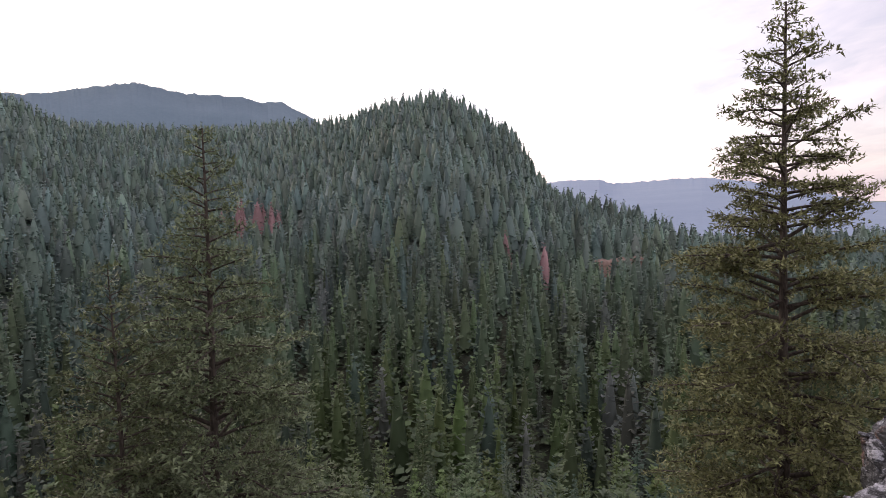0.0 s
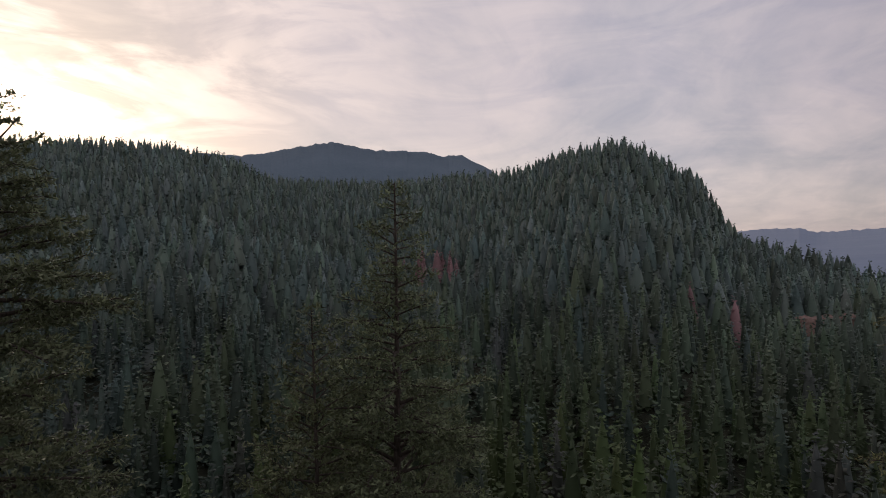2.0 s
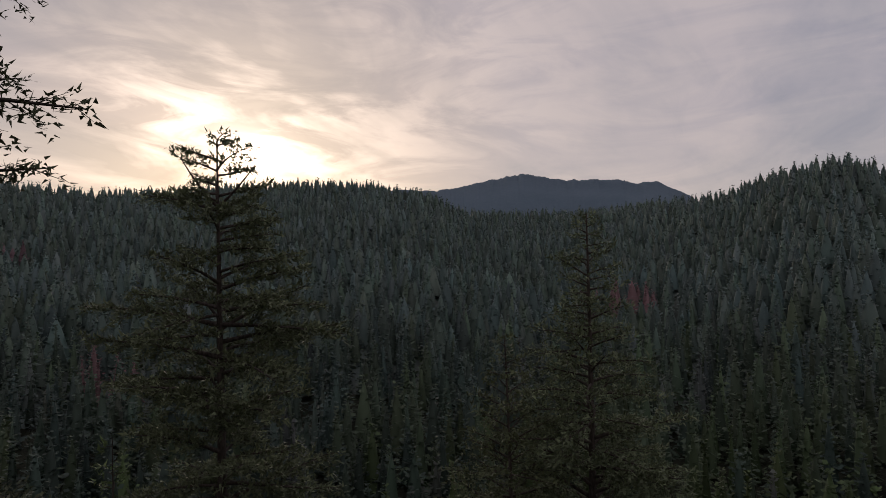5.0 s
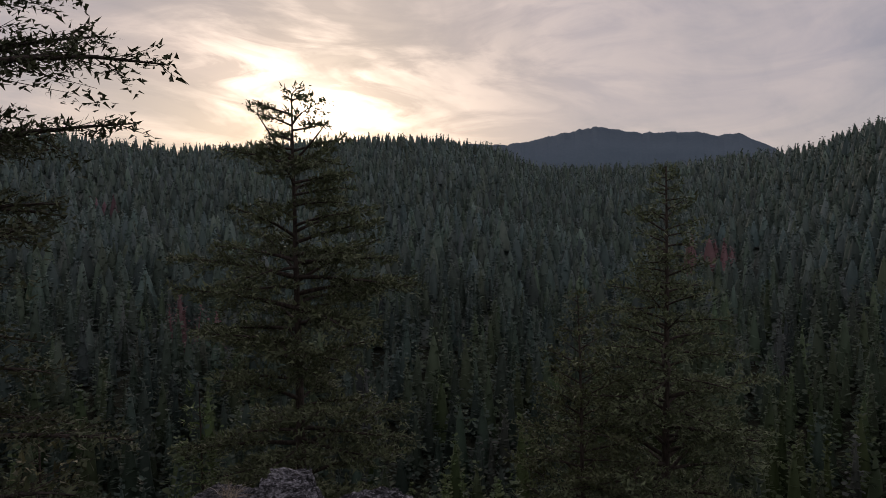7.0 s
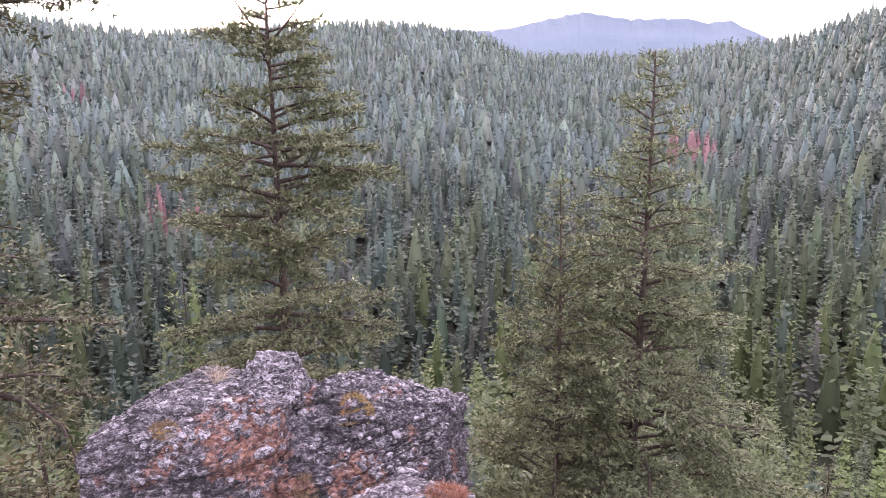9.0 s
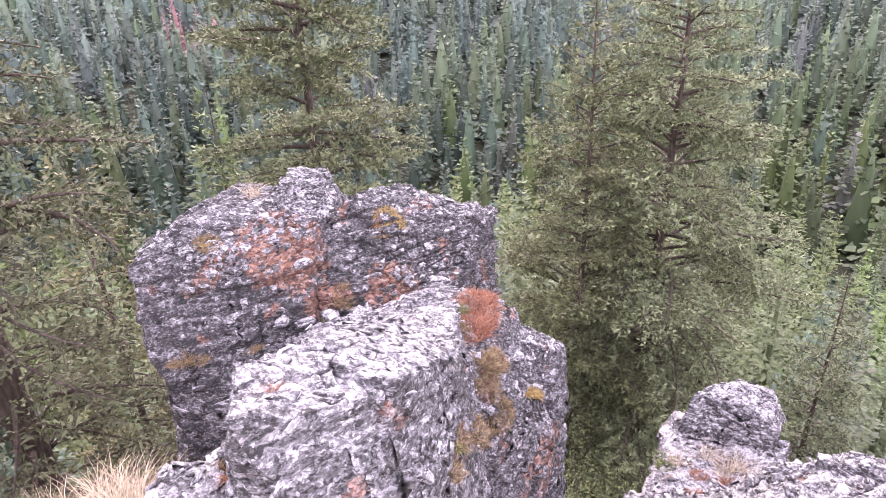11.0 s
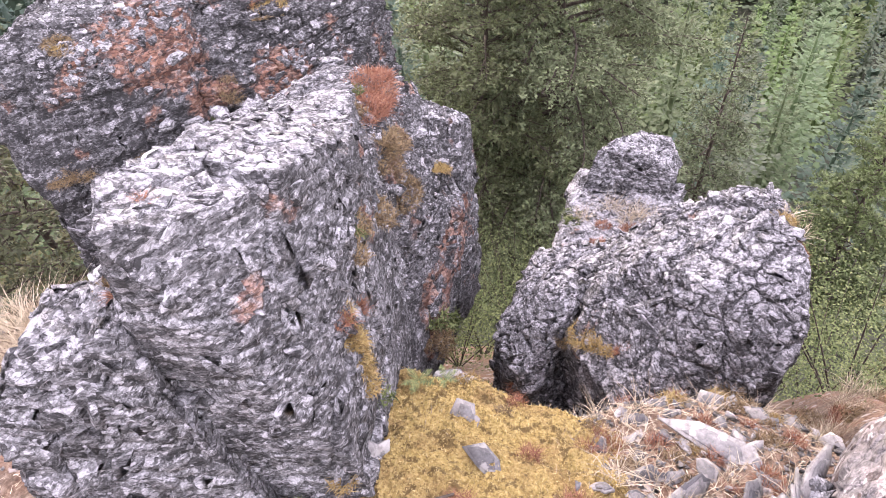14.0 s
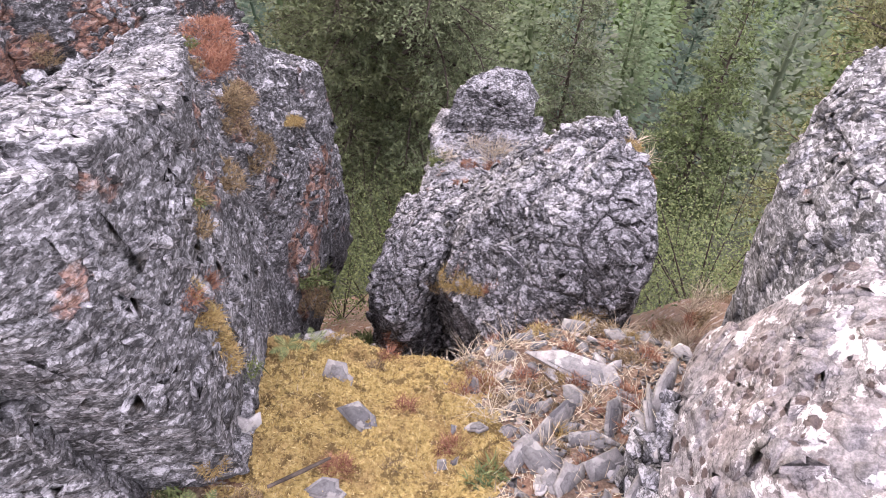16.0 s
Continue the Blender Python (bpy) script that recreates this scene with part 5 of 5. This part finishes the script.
def build_tufts():
    k = 0
    for kind, x, y, s in (("red", -0.45, 1.26, 0.8), ("red", -0.23, 1.13, 1.15), ("red", -0.57, 0.94, 1.1), ("red", -0.60, 1.51, 0.8), ("red", -0.19, 1.46, 1.0), ("red", 0.42, 1.79, 0.8),
                          ("red", -0.05, 1.55, 0.9), ("red", 0.10, 1.74, 0.8), ("brown", 0.22, 1.93, 1.3), ("brown", 0.44, 2.02, 1.2), ("brown", 0.34, 1.74, 1.1), ("brown", 0.02, 1.50, 0.9),
                          ("gold", -0.03, 1.84, 1.2), ("gold", 0.14, 2.06, 1.3), ("gold", -0.08, 1.08, 1.1), ("green", -0.08, 1.07, 0.8), ("green", -0.12, 1.03, 0.6),
                          ("grass", 0.10, 1.85, 0.7), ("grass", 0.30, 1.98, 0.7), ("grass", -0.14, 1.71, 0.8), ("grass", 0.52, 1.92, 0.6), ("grass", -0.20, 1.62, 0.6),
                          ("brown", -0.62, 1.42, 0.6), ("gold", -0.83, 1.52, 1.1), ("brown", -0.40, 1.0, 0.5), ("gold", -0.90, 0.74, 0.9), ("gold", -0.94, 0.82, 0.8), ("green", -1.08, 0.70, 1.0),
                          ("green", -0.98, 0.62, 0.9), ("green", -0.90, 0.70, 0.7), ("red", -0.92, 0.62, 0.6), ("brown", -1.10, 0.62, 1.2), ("brown", -0.80, 0.74, 1.1),
                          ("grass", -2.92, 0.88, 2.4), ("grass", -2.81, 1.0, 2.6), ("grass", -2.75, 0.9, 2.2), ("grass", -2.92, 0.64, 1.8), ("grass", -2.99, 0.51, 1.4), ("grass", -2.62, 0.69, 2.0),
                          ("grass", -3.02, 0.95, 2.0), ("grass", -2.6, 0.85, 2.2), ("grass", -2.45, 0.78, 1.9), ("grass", -2.7, 0.5, 1.2), ("red", -2.95, 0.42, 1.5), ("red", -2.8, 0.35, 1.4), ("brown", -3.1, 0.6, 1.4)):
        k += 1
        tuft(kind, on_shelf(x, y), s, seed=k)
    for kind, x, y, z, s in (("red", -2.17, 2.99, -0.20, 3.4), ("red", -2.07, 2.74, -0.16, 3.0), ("red", -2.29, 3.22, -0.24, 2.4), ("red", -2.12, 2.86, -0.22, 3.0), ("brown", -1.92, 2.73, -0.26, 2.8), ("brown", -1.87, 2.56, -0.27, 2.6),
                             ("brown", -2.00, 2.62, -0.20, 2.4), ("gold", -1.82, 3.05, -0.67, 2.0), ("brown", -1.80, 3.10, -0.70, 1.6), ("brown", -1.20, 1.46, 0.36, 1.1), ("brown", -1.76, 2.54, -0.52, 2.2), ("brown", -1.47, 1.94, -0.06, 1.9),
                             ("brown", -1.75, 2.64, -0.60, 1.6), ("brown", -1.16, 1.38, 0.30, 1.1), ("green", -1.20, 1.44, 0.34, 0.7), ("gold", -1.07, 1.15, 0.16, 1.2), ("gold", -1.05, 1.16, 0.02, 1.5), ("gold", -1.08, 1.20, 0.08, 1.4),
                             ("gold", -1.03, 1.13, -0.06, 1.3), ("red", -1.07, 1.13, 0.25, 0.9), ("red", -1.12, 1.27, 0.14, 0.9), ("gold", -1.08, 1.17, 0.24, 0.8), ("green", -1.05, 1.23, -0.31, 0.8), ("green", -2.23, 2.88, -0.15, 1.0),
                             ("gold", -3.72, 3.88, -0.24, 2.4), ("gold", -3.66, 3.92, -0.28, 1.8), ("red", -3.81, 3.79, -0.21, 1.7), ("brown", -3.70, 3.82, -0.34, 1.8), ("brown", -4.30, 2.51, -0.06, 1.7), ("gold", -4.32, 2.50, -0.06, 1.0),
                             ("brown", -4.01, 1.95, -0.67, 1.8), ("brown", -3.95, 2.05, -0.68, 1.5), ("brown", -3.76, 2.37, -0.72, 1.3), ("grass", -4.72, 3.30, 0.05, 1.2), ("grass", -4.62, 3.22, 0.08, 0.9), ("brown", -3.58, 3.19, -0.63, 1.8),
                             ("green", -1.49, 2.42, -1.33, 1.8), ("brown", -1.49, 2.32, -1.39, 2.0), ("gold", -0.60, 2.47, -1.10, 1.7), ("gold", -0.45, 2.42, -1.04, 1.6), ("gold", -0.53, 2.45, -1.08, 1.5), ("brown", -0.71, 2.51, -1.20, 1.6),
                             ("red", -0.36, 2.40, -1.02, 1.0), ("gold", 0.23, 3.32, -0.62, 1.3), ("red", 0.38, 3.20, -0.72, 1.3), ("grass", 0.36, 3.28, -0.66, 0.8), ("grass", 0.28, 3.40, -0.64, 0.7), ("red", -0.76, 3.32, -1.17, 1.2),
                             ("grass", -0.96, 4.70, -2.02, 1.4), ("grass", -0.73, 4.74, -1.99, 1.4), ("grass", -1.16, 4.51, -1.98, 1.3), ("grass", -0.85, 4.55, -2.0, 1.3), ("grass", -0.60, 4.70, -1.98, 1.2), ("red", -0.80, 4.50, -2.0, 1.6),
                             ("red", -1.00, 4.45, -2.0, 1.4), ("green", -1.30, 4.47, -2.0, 1.4), ("green", -1.25, 4.40, -2.05, 1.2), ("brown", 0.20, 2.40, -1.01, 1.2), ("green", -1.62, 2.75, -1.81, 1.9), ("brown", -1.56, 2.53, -1.76, 2.2),
                             ("red", -0.86, 2.20, -1.47, 1.3), ("red", -1.42, 0.88, 0.84, 0.35), ("red", -1.46, 0.72, 0.62, 0.4), ("brown", -1.55, 0.70, 0.62, 0.4)):
        k += 1
        p, n = on_rock(x, y, z)
        tuft(kind, p - 0.01 * n, s, n, seed=k)


def moss_bed():
    """The cushion of yellow moss: a lumpy sheet that thins out at its ragged edge."""
    step = 0.011
    gx, gy = np.meshgrid(np.arange(-1.5, 0.35, step), np.arange(0.4, 1.95, step), indexing="ij")
    x, y = gx.ravel(), gy.ravel()
    z, edge = moss_top(x, y)
    n, m = gx.shape
    i, j = np.meshgrid(np.arange(n - 1), np.arange(m - 1), indexing="ij")
    q = (i * m + j).ravel()
    f = np.stack([q, q + m, q + m + 1, q + 1], -1)
    f = f[edge[f].max(1) > -0.04]
    used, inv = np.unique(f, return_inverse=True)
    me = mesh_of("moss", np.stack([x, y, z], -1)[used], inv.reshape(f.shape), MOSS)
    thing("moss", "thick cushion of golden-yellow moss on the shelf", "moss", kind="stuff", data=me)
    # short shoots all over it
    rng = np.random.default_rng(5)
    ok = used[edge[used] > 0.0]
    pick = rng.choice(ok, 20000)
    c = np.stack([x, y, z], -1)[pick] + rng.normal(0, 0.004, (20000, 3)) * np.array((1, 1, 0.2))
    d = rng.normal(0, 0.5, (20000, 3)) + np.array((0, 0, 1))
    d /= np.linalg.norm(d, axis=1)[:, None]
    s = np.cross(d, rng.normal(0, 1, (20000, 3)))
    s /= np.linalg.norm(s, axis=1)[:, None]
    ln = rng.uniform(0.006, 0.016, 20000)[:, None]
    v = np.stack([c - s * 0.0022, c + s * 0.0022, c + d * ln], 1).reshape(-1, 3)
    me = mesh_of("moss_shoots", v, np.arange(60000).reshape(-1, 3), MOSS_SHOOT)
    thing("moss_shoots", "short golden moss shoots covering the cushion", "moss", kind="stuff", data=me)


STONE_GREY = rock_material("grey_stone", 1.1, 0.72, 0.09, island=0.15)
SCAR = hill_material("scar_rock", (0.13, 0.085, 0.07), (0.30, 0.215, 0.18))
MOSS_SHOOT = tuft_material("moss_shoot", (0.18, 0.125, 0.05), (0.45, 0.35, 0.155), (0.68, 0.57, 0.29))


def slate(rng, lx, ly, lz):
    """A flat split stone: an angular outline, a flat top, ragged broken sides."""
    shape = ((-0.5, -0.30), (-0.05, -0.5), (0.40, -0.42), (0.5, -0.05), (0.22, 0.12), (0.12, 0.5), (-0.38, 0.40))
    m = len(shape)
    a = np.array(shape) + rng.normal(0, 0.07, (m, 2))
    a[:, 0] += rng.normal(0, 0.3) * a[:, 1] * ly / lx
    vs, fs = [], []
    for size, z0, z1, dx in ((1.0, -0.5, 0.15, 0.0), (rng.uniform(0.6, 0.85), 0.15, 0.5, rng.uniform(-0.08, 0.08))):
        o = a * size + rng.normal(0, 0.035, (m, 2)) + dx
        base = len(vs)
        for z, k in ((z1, 0.97), (z0, 1.0)):
            vs += [(p[0] * lx * k, p[1] * ly * k, z * lz + rng.normal(0, 0.06) * lz) for p in o]
        vs += [(float(o[:, 0].mean()) * lx, float(o[:, 1].mean()) * ly, z1 * lz), (float(o[:, 0].mean()) * lx, float(o[:, 1].mean()) * ly, z0 * lz)]
        for k in range(m):
            q = (k + 1) % m
            fs += [(base + 2 * m, base + k, base + q), (base + k, base + m + k, base + m + q), (base + k, base + m + q, base + q), (base + 2 * m + 1, base + m + q, base + m + k)]
    return np.array(vs), np.array(fs)


def build_stones():
    rng = np.random.default_rng(8)
    flat, upright = "flat grey slate chip lying on the moss", "grey slate slab standing on edge in the litter"
    for x, y, lx, ly, lz, yaw, tilt, text in (
            (-0.57, 1.16, 0.16, 0.07, 0.025, -25, 12, flat), (-0.75, 1.35, 0.14, 0.08, 0.03, -10, 8, flat), (-0.93, 1.56, 0.15, 0.08, 0.05, 30, 15, "pale beige stone at the edge of the moss"),
            (0.21, 1.63, 0.30, 0.10, 0.03, -18, 10, "long pale flat slate in dry grass"), (0.03, 1.23, 0.20, 0.10, 0.035, 75, 50, upright), (0.11, 1.37, 0.17, 0.08, 0.03, 60, 55, upright),
            (0.29, 1.41, 0.17, 0.08, 0.035, 85, 50, upright), (0.30, 1.21, 0.18, 0.09, 0.03, 40, 35, upright), (0.40, 1.42, 0.16, 0.08, 0.04, 80, 50, upright), (0.44, 2.03, 0.09, 0.07, 0.05, 0, 0, "small rounded grey stone"),
            (0.57, 1.89, 0.12, 0.07, 0.05, -30, 10, "small pale stone on the rim"), (0.08, 1.15, 0.18, 0.07, 0.025, -30, 20, upright), (-0.56, 0.86, 0.12, 0.07, 0.03, 10, 10, flat), (0.22, 1.30, 0.12, 0.06, 0.025, 20, 30, upright),
            (0.17, 1.12, 0.15, 0.08, 0.03, 65, 40, upright), (0.36, 1.30, 0.13, 0.07, 0.03, 100, 55, upright), (-0.98, 0.98, 0.20, 0.09, 0.05, 60, 40, "pale grey slab at the rock foot"), (0.30, 1.95, 0.10, 0.06, 0.03, 15, 5, flat),
            (0.15, 1.50, 0.11, 0.06, 0.025, -50, 15, flat), (-0.02, 1.40, 0.12, 0.06, 0.03, 30, 25, flat), (0.50, 2.05, 0.11, 0.08, 0.04, 50, 10, "small pale stone on the rim"), (-1.12, 0.60, 0.14, 0.10, 0.05, 20, 25, "grey stone among ferns"),
            (-0.85, 0.60, 0.16, 0.09, 0.05, -20, 15, "grey stone among ferns"), (0.36, 1.06, 0.14, 0.07, 0.03, 70, 45, upright), (0.12, 1.96, 0.14, 0.08, 0.03, -5, 6, flat)):
        v, f = slate(rng, 1.25 * lx, 1.15 * ly, 0.5 * lz)
        ob = thing("stone", text, "stone", "loose stones on the shelf", data=mesh_of("stone", v, f, STONE_LIGHT if "pale" in text else STONE_CHIP))
        p = on_shelf(x, y)
        ob.matrix_basis = pose(p[0], p[1], p[2] + 0.25 * lz + 0.30 * ly * math.sin(radians(tilt)), tilt, 0, yaw)
    for k in range(70):
        x, y = rng.uniform(-0.28, 0.40), rng.uniform(1.02, 2.05)
        q = rng.uniform(0.03, 0.10)
        v, f = slate(rng, q, q * rng.uniform(0.45, 0.7), q * rng.uniform(0.12, 0.25))
        ob = thing("stone", "small flat slate chip in the litter", "stone", "loose stones on the shelf", data=mesh_of("stone", v, f, STONE_LIGHT if k % 3 == 0 else STONE_CHIP))
        p = on_shelf(x, y)
        ob.matrix_basis = pose(p[0], p[1], p[2] + 0.08 * q, rng.uniform(-25, 25), rng.uniform(-25, 25), rng.uniform(0, 360))
    for k in range(46):
        x, y = rng.uniform(-0.35, 0.42), rng.uniform(1.10, 2.10)
        tuft(("red", "brown", "grass", "red", "gold")[k % 5], on_shelf(x, y), rng.uniform(0.4, 0.9), seed=500 + k)
    for k in range(30):
        x, y = rng.uniform(0.75, 1.45), rng.uniform(3.0, 4.0)
        tuft(("brown", "grass", "red", "brown", "grass")[k % 5], np.array((x, y, float(height(x, y)))), rng.uniform(1.0, 1.9), seed=600 + k)
    # loose slabs on the ledge below the back rock
    for k in range(16):
        x, y = -3.75 + 0.065 * k + rng.uniform(-0.08, 0.08), 2.72 + 0.055 * k + rng.uniform(-0.15, 0.15)
        hit = SKIN.ray_cast(Vector((x, y, 0.0)), Vector((0, 0, -1)))
        if hit[0] is None or hit[0].z < -1.2:
            continue
        v, f = slate(rng, rng.uniform(0.12, 0.26), rng.uniform(0.07, 0.13), rng.uniform(0.02, 0.04))
        ob = thing("stone", "loose broken slab on a rock ledge", "stone", "rubble on the ledge", data=mesh_of("stone", v, f, STONE_GREY))
        ob.matrix_basis = pose(x, y, hit[0].z + 0.03, rng.uniform(-25, 25), rng.uniform(-15, 15), rng.uniform(0, 180))
    # broken rock and plants on the floor of the gully
    for k in range(34):
        x, y = -1.55 + 1.05 * rng.uniform(), 1.95 + 1.3 * rng.uniform()
        z = float(height(x, y))
        q = rng.uniform(0.10, 0.34)
        v, f = slate(rng, q, q * 0.6, q * 0.35)
        ob = thing("stone", "broken grey rock on the gully floor", "stone", "rubble in the gully", data=mesh_of("stone", v, f, STONE_GREY))
        ob.matrix_basis = pose(x, y, z + 0.05 * q, rng.uniform(-30, 30), rng.uniform(-30, 30), rng.uniform(0, 180))
    for k in range(26):
        x, y = -1.5 + 1.0 * rng.uniform(), 1.7 + 1.5 * rng.uniform()
        tuft(("brown", "gold", "brown", "green", "red")[k % 5], np.array((x, y, float(height(x, y)))), rng.uniform(1.2, 2.4), seed=300 + k)
    # gravel and crumbs all over the shelf
    n = 2600
    wide = np.arange(n) % 4 > 0
    x = np.where(wide, rng.uniform(-0.35, 0.75, n), rng.uniform(-3.3, -2.2, n))
    y = np.where(wide, rng.uniform(0.9, 2.15, n), rng.uniform(0.2, 1.0, n))
    s = np.where(rng.uniform(0, 1, n) < 0.9, rng.uniform(0.004, 0.014, n), rng.uniform(0.015, 0.028, n))
    v = rng.normal(0, 1, (n, 6, 3))
    v = v / np.linalg.norm(v, axis=2)[:, :, None] * s[:, None, None] * np.array((1.3, 1.0, 0.55))
    v = (v + np.stack([x, y, height(x, y) + 0.2 * s], -1)[:, None, :]).reshape(-1, 3)
    f = np.array(((0, 1, 2), (0, 2, 3), (1, 4, 2), (3, 4, 5), (0, 3, 5), (0, 5, 1), (1, 5, 4), (2, 4, 3)))
    f = (f[None] + 6 * np.arange(n)[:, None, None]).reshape(-1, 3)
    thing("gravel", "fine broken slate gravel in the litter", "gravel", kind="stuff", data=mesh_of("gravel", v, f, STONE_CHIP))


def build_straw():
    """Dry stems and needles strewn over the shelf."""
    rng = np.random.default_rng(9)
    n = 4200
    u = rng.uniform(0, 1, n)
    x = np.where(u < 0.55, rng.uniform(-0.4, 0.75, n), np.where(u < 0.8, rng.uniform(-3.4, -2.1, n), rng.uniform(-1.3, 0.0, n)))
    y = np.where(u < 0.55, rng.uniform(0.95, 2.2, n), np.where(u < 0.8, rng.uniform(0.2, 1.05, n), rng.uniform(0.6, 1.7, n)))
    p = np.stack([x, y, height(x, y) + 0.004], -1)
    a, l = rng.uniform(0, 6.283, n), rng.uniform(0.02, 0.075, n)[:, None]
    d = np.stack([np.cos(a), np.sin(a), np.abs(rng.normal(0.1, 0.35, n))], -1) * l
    s = np.stack([-np.sin(a), np.cos(a), 0.3 + 0 * a], -1) * rng.uniform(0.0010, 0.0020, n)[:, None]
    me = mesh_of("dry_straw", np.stack([p - s, p + s, p + d], 1).reshape(-1, 3), np.arange(3 * n).reshape(-1, 3), DRY_GRASS)
    thing("dry_straw", "dry grass stems strewn over the stony litter", "straw", kind="stuff", data=me)


def fern(x, y, size, seed):
    """A small fern: a few arching fronds with paired leaflets."""
    rng = np.random.default_rng(seed)
    p = on_shelf(x, y)
    e = thing("fern", "small pale green fern at the rock foot", "fern", "ferns")
    e.matrix_basis = Matrix.Translation([float(c) for c in p])
    for k in range(5):
        a = k * 1.26 + rng.uniform(-0.3, 0.3)
        vs, fs = [], []
        for q in range(12):
            u = (q + 1) / 12
            c = np.array((math.cos(a) * u, math.sin(a) * u, 0.75 * u - 0.55 * u * u)) * size
            l = size * 0.30 * math.sin(math.pi * min(1, u * 0.9 + 0.12))
            for sg in (-1, 1):
                d = np.array((math.cos(a + sg * 1.15), math.sin(a + sg * 1.15), 0.05)) * l
                w = np.array((math.cos(a), math.sin(a), 0.2)) * size * 0.032
                b = len(vs)
                vs += [c - w, c + w, c + d * 0.6 + w, c + d]
                fs += [(b, b + 1, b + 2), (b, b + 2, b + 3)]
        part("frond", mesh_of("frond", np.array(vs), np.array(fs), GREEN_TUFT), e)


def shrub(x, y, size, seed, leaves=4200):
    """A thin broadleaf shrub on the slope."""
    rng = np.random.default_rng(seed)
    z = float(height(x, y))
    e = thing("shrub", "thin green leafy shrub on the slope", "shrub", "shrubs below the rocks")
    e.matrix_basis = Matrix.Translation((x, y, z - 0.05))
    wv, wf, nb, cs = [], [], 0, []
    for k in range(10):
        a, out = rng.uniform(0, 6.283), rng.uniform(0.2, 0.65)
        pts = [np.array((math.cos(a) * out * q, math.sin(a) * out * q, (1.1 - 0.3 * out * q) * q)) * size * rng.uniform(0.92, 1.05) for q in np.linspace(0, 1, 5)]
        v, f = tube(pts, [0.006 * size * (1 - 0.8 * q) for q in np.linspace(0, 1, 5)], 4)
        wv.append(v), wf.append(f + nb)
        nb += len(v)
        for q in range(leaves // 10):
            u = rng.uniform(0.25, 1.0) * 4
            i = min(int(u), 3)
            cs.append(pts[i] + (pts[i + 1] - pts[i]) * (u - i) + rng.normal(0, 0.15 * size, 3))
    part("stem", mesh_of("stem", np.concatenate(wv), np.concatenate(wf), BARK), e)
    c = np.array(cs)
    n = len(c)
    d = rng.normal(0, 1, (n, 3)) * np.array((1, 1, 0.5))
    d /= np.linalg.norm(d, axis=1)[:, None]
    s = np.cross(d, np.array((0, 0, 1.0)) + rng.normal(0, 0.4, (n, 3)))
    s /= np.linalg.norm(s, axis=1)[:, None]
    l = (rng.uniform(0.014, 0.028, n) * size ** 0.5)[:, None]
    v = np.stack([c, c + d * l * 0.5 + s * l * 0.32, c + d * l, c + d * l * 0.5 - s * l * 0.32], 1).reshape(-1, 3)
    i = np.arange(n) * 4
    part("leaf_crown", mesh_of("leaf_crown", v, np.concatenate([np.stack([i, i + 1, i + 2], -1), np.stack([i, i + 2, i + 3], -1)]), GREEN_TUFT), e)


def build_details():
    moss_bed()
    build_tufts()
    build_stones()
    build_straw()
    for k, (x, y, s) in enumerate(((-1.02, 0.60, 0.13), (-0.93, 0.66, 0.11), (-1.02, 1.44, 0.08), (-0.93, 1.50, 0.07))):
        fern(x, y, s, 40 + k)
    for k, (az, r, s) in enumerate(((-16.2, 5.2, 1.9), (-14.0, 6.3, 2.1), (-19.0, 6.4, 1.8), (29.5, 4.6, 1.3), (26.0, 5.4, 1.5), (14.5, 7.0, 1.8), (-4.5, 5.4, 1.2), (22.0, 7.2, 2.0), (-9.5, 8.0, 2.2))):
        x, y = at_az(az, r)
        shrub(x, y, s, 60 + k)
    # a bare reddish rock scar on the far slope
    x, y = at_az(-15.6, 298)
    z = float(height(x, y))
    v, f = block(x, y, z - 6, z + 6.0, 22, 8, 15.6, 0.5, 2.0, (0.02, 0.0), seed=51, rough=12.0, round_=0.8, chunk=0.5, chips=10)
    thing("rock_scar", "bare reddish rock scar among the trees", "rock", kind="structure", data=mesh_of("rock_scar", v, f, SCAR))
    # a fallen stick
    v, f = tube([(-0.74, 0.80, -0.19), (-0.66, 0.88, -0.20), (-0.60, 0.96, -0.235)], [0.006, 0.008, 0.005], 6)
    thing("stick", "weathered grey stick lying on the moss", "stick", data=mesh_of("stick", v, f, BARK))


build_details()
